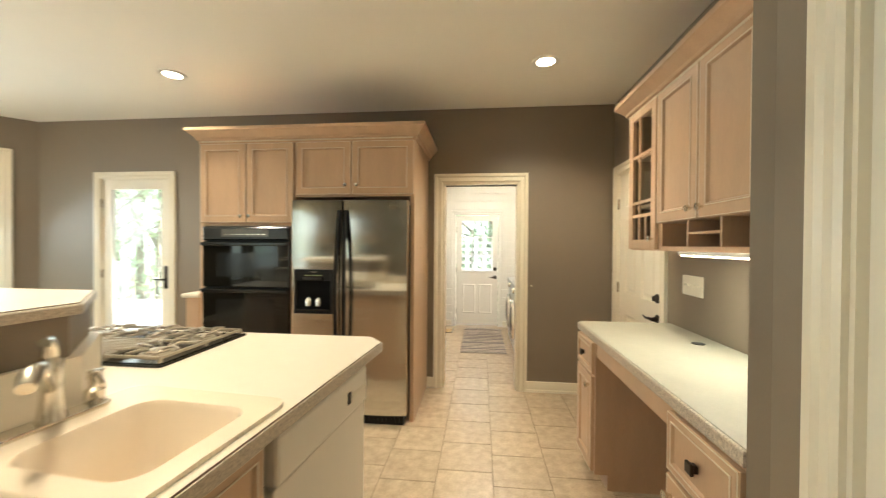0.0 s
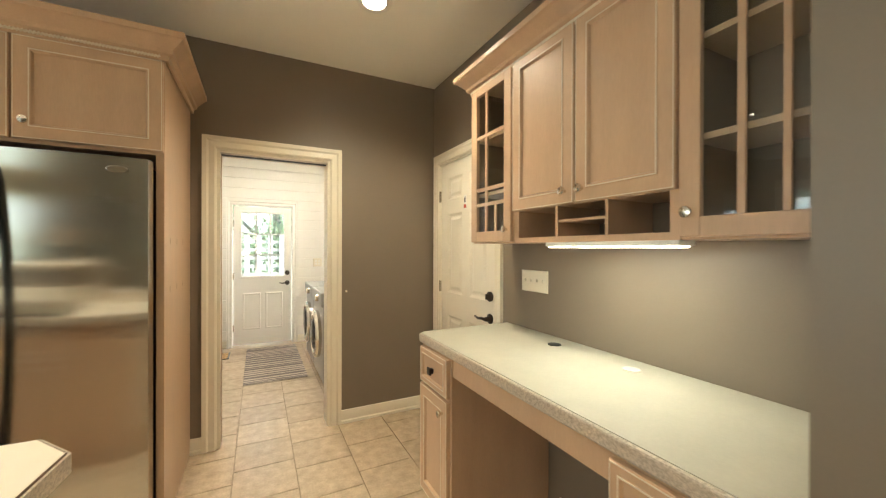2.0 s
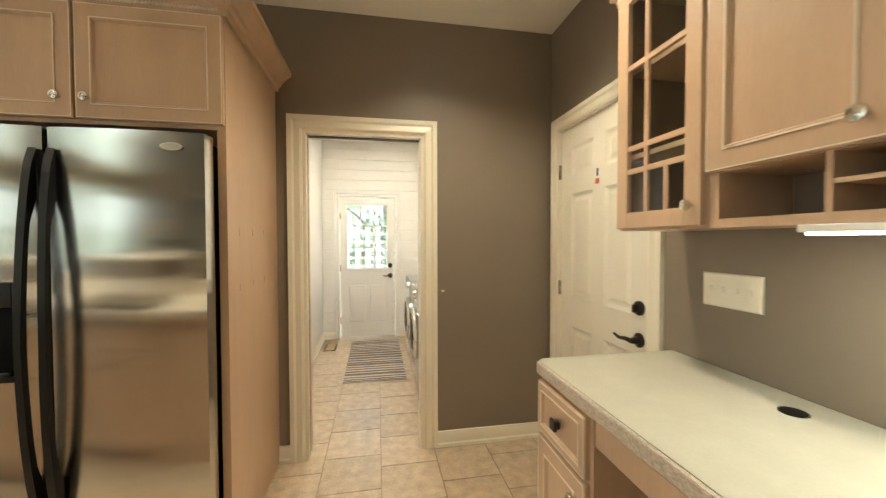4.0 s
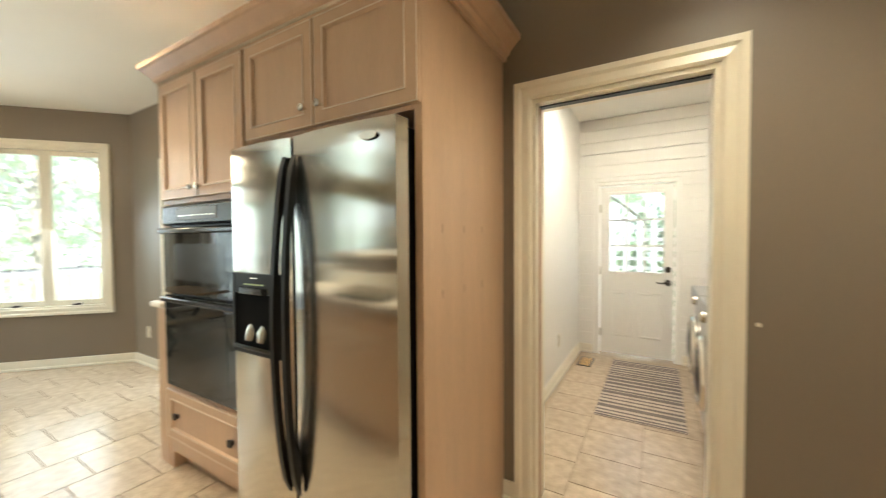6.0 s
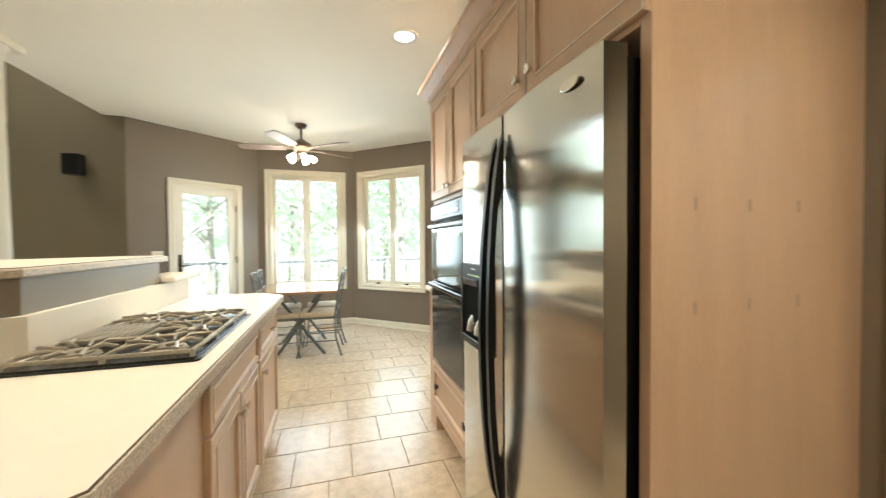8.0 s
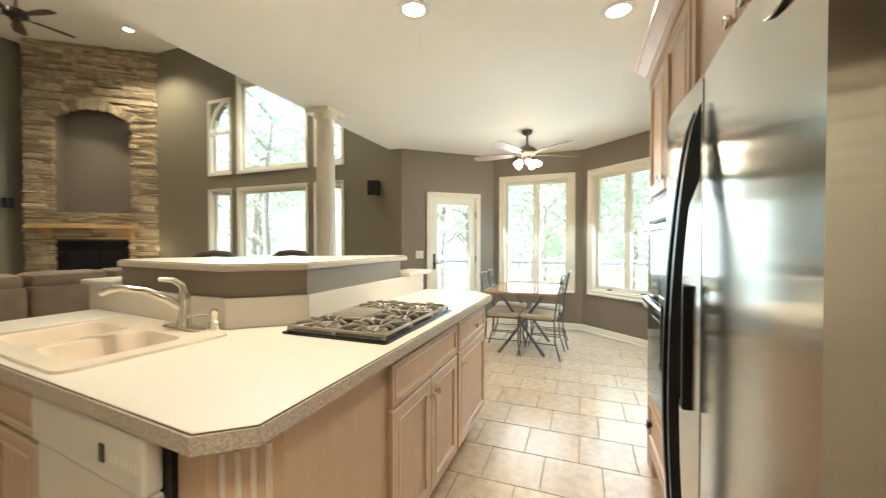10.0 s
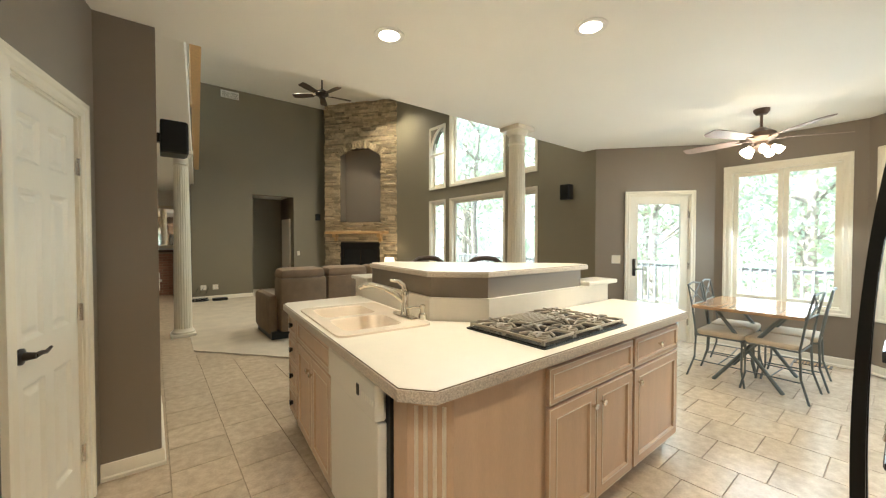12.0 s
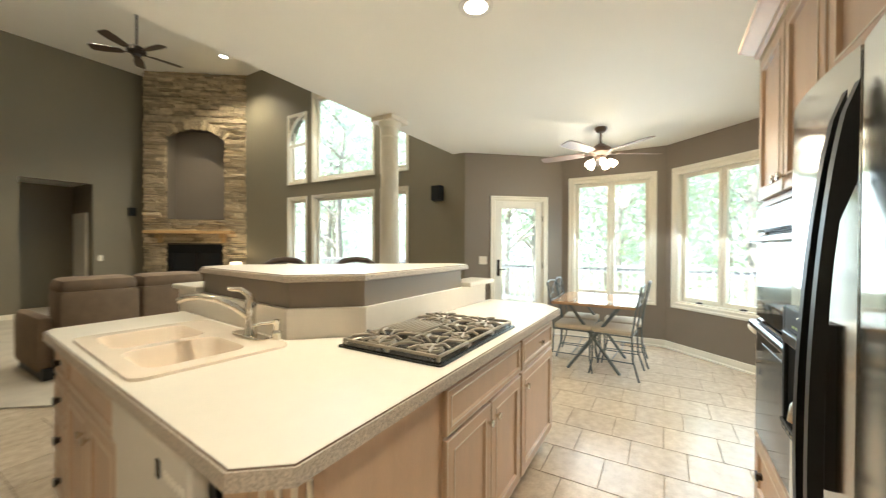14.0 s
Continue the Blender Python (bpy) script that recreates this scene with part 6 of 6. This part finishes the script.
# ---- laundry things ----
def washer(m, label, name):
    wa = thing(name, label, "washing machine", m)
    bm = B()
    box(bm, -0.335, 0.335, 0.0, 0.70, 0.02, 0.90, 0.02)
    part("case", bm, WASHER, wa)
    bm = B()
    box(bm, -0.335, 0.335, -0.02, 0.02, 0.76, 0.90, 0.012)
    cp = part("control_panel", bm, WASHER, wa)
    bm = B()
    lathe(bm, [(0.035, 0), (0.035, 0.02), (0.028, 0.03)], 20, pose(0.12, -0.02, 0.83, 90))
    part("dial", bm, CHROME, cp, "", True)
    bm = B()
    lathe(bm, [(0.235, 0.0), (0.24, 0.03), (0.225, 0.05), (0.19, 0.055), (0.18, 0.04)], 32, pose(0, 0, 0.45, 90))
    dd = part("door", bm, CHROME, wa, "round chrome door ring", True)
    bm = B()
    lathe(bm, [(0.18, 0.03), (0.14, 0.06), (0.06, 0.07)], 28, pose(0, 0, 0.45, 90))
    part("door_glass", bm, OVENGLASS, dd, "", True)
    return wa


washer(pose(0.585, 5.40, 0, 0, 0, RZ_E), "grey front-loading washing machine with a chrome door", "washing_machine")
washer(pose(0.585, 4.70, 0, 0, 0, RZ_E), "grey front-loading dryer with a chrome door", "tumble_dryer")
rug = thing("striped_rug", "striped grey and beige woven mat on the tiles", "rug", pose(0.195, 5.45, 0.001))
bm = B()
box(bm, -0.295, 0.295, -0.71, 0.71, 0.0, 0.007, 0.003)
part("mat", bm, RUG2, rug)
rng = random.Random(2)
yy = -0.70
while yy < 0.68:
    ww = rng.choice((0.02, 0.03, 0.05))
    bm = B()
    box(bm, -0.294, 0.294, yy, min(yy + ww, 0.705), 0.0068, 0.0085)
    part("stripe", bm, RUG1, rug)
    yy += ww + rng.choice((0.02, 0.035, 0.045))
reg = thing("floor_register", "brown metal floor register", "floor vent", pose(-0.35, 5.95, 0.0))
bm = B()
box(bm, -0.07, 0.07, -0.15, 0.15, 0.0, 0.006, 0.002)
part("plate", bm, BRONZE, reg)
for k in range(10):
    bm = B()
    box(bm, -0.05, 0.05, -0.13 + k * 0.027, -0.115 + k * 0.027, 0.006, 0.008)
    part("slat", bm, OAK, reg)
tagged(copy_thing(reg, pose(-5.50, 2.12, 0.0)), "brown metal floor register below the bay window")
# Assumed fixture, added where the laundry's fill light hangs.
lf = thing("laundry_light", "assumed square white ceiling light, added to light the laundry", "ceiling light", pose(0.25, 5.0, 2.66))
bm = B()
box(bm, -0.36, 0.36, -0.26, 0.26, -0.05, 0, 0.01)
part("housing", bm, WHITE, lf)
bm = B()
box(bm, -0.33, 0.33, -0.23, 0.23, -0.058, -0.05, 0.003)
part("diffuser", bm, BULB, lf)

# ---- outdoors ----
bm = B()
prism(bm, [(-400, -400), (400, -400), (400, 400), (-400, 400)], -2.9, -2.6)
structure("ground", bm, GRASS, "shaded woodland ground around the house", "ground")
deck = thing("deck", "weathered grey timber deck outside the bay", "deck", pose(0, 0, 0))
for k in range(34):
    xx = -9.3 + k * 0.142
    bm = B()
    if xx + 0.136 > -4.76:
        break
    segs = [(-9.0, 9.0)]
    if xx + 0.136 > -5.93:
        e = xx + 0.136
        segs = [(-9.0, min(-0.25, -4.78 - e - 0.22)), (max(3.8, e + 8.5), 9.0)]
    for a, b in segs:
        if b - a > 0.2:
            box(bm, xx, xx + 0.136, a, b, -0.15, -0.115)
    part("plank", bm, DECK, deck)
bm = B()
for yy in (-8.8, -4, 0, 4, 8.8):
    for xx in (-9.1, -6.5):
        box(bm, xx - 0.07, xx + 0.07, yy - 0.07, yy + 0.07, -2.6, -0.151)
part("post", bm, DECK, deck)
fence = thing("deck_railing", "grey timber deck railing with square balusters", "railing", pose(-9.2, 0, -0.115))
for q, nm in (((-0.05, 0.07, -9.0, 9.0, 0.98, 1.02), "top_rail"), ((-0.02, 0.02, -9.0, 9.0, 0.88, 0.95), "upper_rail"), ((-0.02, 0.02, -9.0, 9.0, 0.08, 0.15), "lower_rail")):
    bm = B()
    box(bm, *q)
    part(nm, bm, DECK, fence)
for k in range(120):
    bm = B() if k == 0 else None
    if k == 0:
        box(bm, 0.02, 0.055, -0.018, 0.018, 0.06, 0.96)
        me = mesh_of("baluster", bm, DECK)
    so = new("baluster", me)
    so.parent = fence
    so.location = (0, -8.95 + k * 0.15, 0)
for k in range(9):
    bm = B()
    box(bm, -0.06, 0.03, -8.9 + k * 2.2, -8.8 + k * 2.2, 0.0, 1.0)
    part("post", bm, DECK, fence)
lat = thing("lattice_fence", "white lattice privacy fence outside the back door", "fence", pose(0.2, 8.6, -2.6))
for k in range(26):
    bm = B()
    box(bm, -2.6 + k * 0.2, -2.515 + k * 0.2, 0.0, 0.02, 0.0, 4.2)
    part("picket", bm, WHITE, lat)
for k in range(14):
    bm = B()
    box(bm, -2.6, 2.6, 0.021, 0.04, 2.0 + k * 0.155, 2.055 + k * 0.155)
    part("slat", bm, WHITE, lat)


def leaf_cloud(seed, n, rx, rz, mat=None):
    rng = np.random.default_rng(seed)
    vs, fs = [], []
    clumps = [(rng.normal(0, rx * 0.42, 2), rng.uniform(-rz, rz)) for _ in range(34)]
    for i in range(n):
        (cx, cy), cz = clumps[i % len(clumps)]
        c = np.array([cx, cy, cz]) + rng.normal(0, 0.42, 3)
        u = rng.normal(0, 1, 3)
        u /= np.linalg.norm(u)
        w = np.cross(u, rng.normal(0, 1, 3))
        w /= np.linalg.norm(w)
        s = rng.uniform(0.07, 0.15)
        b = len(vs)
        vs += [tuple(c - u * s), tuple(c + w * s * 0.5), tuple(c + u * s), tuple(c - w * s * 0.5)]
        fs.append((b, b + 1, b + 2, b + 3))
    me = bpy.data.meshes.new("crown")
    me.from_pydata(vs, [], fs)
    me.materials.append(mat or LEAF)
    return me


CROWNS = [leaf_cloud(s, 850, 2.7, 2.9) for s in (1, 2, 3)]


def trunk_mesh(seed):
    rng = random.Random(seed)
    bm = B()
    top = []
    x = y = 0.0
    for k in range(8):
        top.append((x, y, k * 1.25))
        x += rng.uniform(-0.12, 0.12)
        y += rng.uniform(-0.12, 0.12)
    tube(bm, top, [0.19 - 0.019 * k for k in range(8)], 9)
    for k in range(9):
        b = Vector(top[3 + k % 5])
        a = rng.uniform(0, 6.28)
        ln = rng.uniform(1.0, 2.2)
        d = Vector((math.cos(a), math.sin(a), rng.uniform(0.3, 0.9)))
        tube(bm, [b, b + d * ln * 0.5 + Vector((0, 0, 0.1)), b + d * ln], [0.07, 0.045, 0.015], 6)
    return mesh_of("trunk", bm, BARK, True)


TRUNKS = [trunk_mesh(s) for s in (1, 2)]
rng = random.Random(11)
spots = [(-12.5, -5.0), (-13.5, 1.2), (-12.8, 4.6), (-15, -2.0), (-16, 3.0), (-17, 7.5), (-15.5, -8.5), (-19, 0.2), (-20, 5.0), (-18, -6),
         (-11.5, 9.5), (-8, 12), (-22, 9), (-22, -3), (-14, 12), (-3.0, 11), (0.6, 13), (3.0, 12), (-24, 3), (-21, -11), (-5.5, 13.5), (-12, -11),
         (-13.2, -2.7), (-16.5, -4.4), (-10.8, -9.0), (-13.8, -12.5), (-10.2, -12.2), (-9.8, 10.6), (-7.0, 10.4), (-10.4, 8.9), (-13.0, 13.0), (-11.6, 10.6)]
for k, (tx, ty) in enumerate(spots):
    tr = thing("tree", "leafy green deciduous tree in the woods", "tree", pose(tx, ty, -2.6, 0, 0, rng.uniform(0, 360)), "trees of the woods")
    so = new("trunk", TRUNKS[k % 2])
    so.parent = tr
    for j, (dz, sc) in enumerate(((8.2, 1.15), (4.6, 0.85))):
        if j and k % 3 == 0:
            continue
        so = new("crown", CROWNS[(k + j) % 3])
        so.parent = tr
        so.matrix_basis = pose(rng.uniform(-0.6, 0.6), rng.uniform(-0.6, 0.6), dz, 0, 0, rng.uniform(0, 360)) @ Matrix.Diagonal((sc, sc, sc, 1))


BUSHES = [leaf_cloud(s, 2600, 1.9, 2.2, BUSHLEAF) for s in (7, 8)]
for k, (tx, ty, sc) in enumerate(((-1.7, 11.2, 0.8), (0.2, 10.9, 0.75), (1.9, 11.4, 0.85), (-3.4, 11.6, 0.8), (0.9, 12.0, 0.95))):
    bush = thing("bush", "tall green bush behind the lattice fence", "bush", pose(tx, ty, -2.6, 0, 0, 70 * k), "bushes behind the fence")
    bm = B()
    for j in range(5):
        a = 1.257 * j
        tube(bm, [(0, 0, 0), (0.3 * math.cos(a), 0.3 * math.sin(a), 1.2), (0.9 * math.cos(a), 0.9 * math.sin(a), 2.6)], [0.05, 0.035, 0.012], 6)
    part("stems", bm, BARK, bush)
    so = new("crown", BUSHES[k % 2])
    so.parent = bush
    so.matrix_basis = pose(0, 0, 2.7) @ Matrix.Diagonal((sc, sc * 0.7, sc, 1))


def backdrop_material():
    m = bpy.data.materials.new("glowing_far_woods")
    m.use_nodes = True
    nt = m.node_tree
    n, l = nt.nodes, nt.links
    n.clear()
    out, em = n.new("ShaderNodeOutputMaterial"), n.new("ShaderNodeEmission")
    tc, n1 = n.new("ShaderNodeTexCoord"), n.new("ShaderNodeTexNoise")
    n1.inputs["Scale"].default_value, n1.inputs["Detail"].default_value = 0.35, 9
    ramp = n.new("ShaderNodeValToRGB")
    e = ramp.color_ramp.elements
    # Haze and overbright daylight are painted into these colours, and the sheet glows.
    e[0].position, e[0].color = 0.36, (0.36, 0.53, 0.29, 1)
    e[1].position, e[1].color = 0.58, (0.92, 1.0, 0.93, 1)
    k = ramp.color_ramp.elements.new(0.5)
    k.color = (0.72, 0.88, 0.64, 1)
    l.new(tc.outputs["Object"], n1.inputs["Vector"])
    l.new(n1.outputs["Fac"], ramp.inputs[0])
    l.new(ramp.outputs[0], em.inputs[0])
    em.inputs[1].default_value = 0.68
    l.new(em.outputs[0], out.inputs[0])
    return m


# Curved sheet of far woods that glows by itself in place of daylight.
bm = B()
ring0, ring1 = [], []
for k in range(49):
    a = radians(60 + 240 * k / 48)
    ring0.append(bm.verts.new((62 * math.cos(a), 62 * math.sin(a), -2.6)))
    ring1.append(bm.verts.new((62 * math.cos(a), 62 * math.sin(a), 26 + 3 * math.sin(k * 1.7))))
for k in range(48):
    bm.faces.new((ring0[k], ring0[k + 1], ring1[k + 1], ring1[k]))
structure("backdrop", bm, backdrop_material(), "glowing backdrop of pale woods with painted haze", "woods")

# ---- floor tiles ----
TW, TL = 0.3335, 0.318
bm = B()
box(bm, 0.0025, TW - 0.0025, 0.0025, TL - 0.0025, -0.008, 0.0, 0.002)
tile_mesh = mesh_of("tile", bm, TILE)
count, rest_v, rest_f = 0, [], []


def tiled(x, y):
    if -0.5 < x < 1.37 and 3.5 < y < 6.35:
        return True
    if x > 1.6 and y > 1:
        return False
    if y > 3.62 or x < -5.85 or x > 3.0 or y < -9.2:
        return False
    if x < -4.5 and (y - 3.575 > x + 4.65 or y + 0.14 < -(x + 4.6) - 0.1):
        return False
    if y < -0.9 and x < -0.1 and x + y < -2.75:
        return False
    return True


for i in range(-18, 10):
    for j in range(-30, 21):
        x = -0.10 + i * TW
        y = 0.05 + j * TL - (0.125 if i % 2 else 0)
        if not tiled(x + TW / 2, y + TL / 2):
            continue
        near = -5.7 < x < 1.2 and -0.2 < y < 3.6
        if near and count < 300 and not (-2.3 < x < -0.7 and -0.1 < y < 1.4):
            so = new("tile", tile_mesh)
            so.parent = floor
            so.location = (x, y, 0)
            count += 1
        else:
            b = len(rest_v)
            rest_v += [(v.co.x + x, v.co.y + y, v.co.z) for v in tile_mesh.vertices]
            rest_f += [[b + q for q in p.vertices] for p in tile_mesh.polygons]
me = bpy.data.meshes.new("tiles")
me.from_pydata(rest_v, [], rest_f)
me.materials.append(TILE)
so = new("tiles", me)
so.parent = floor
so["kind"] = "stuff"
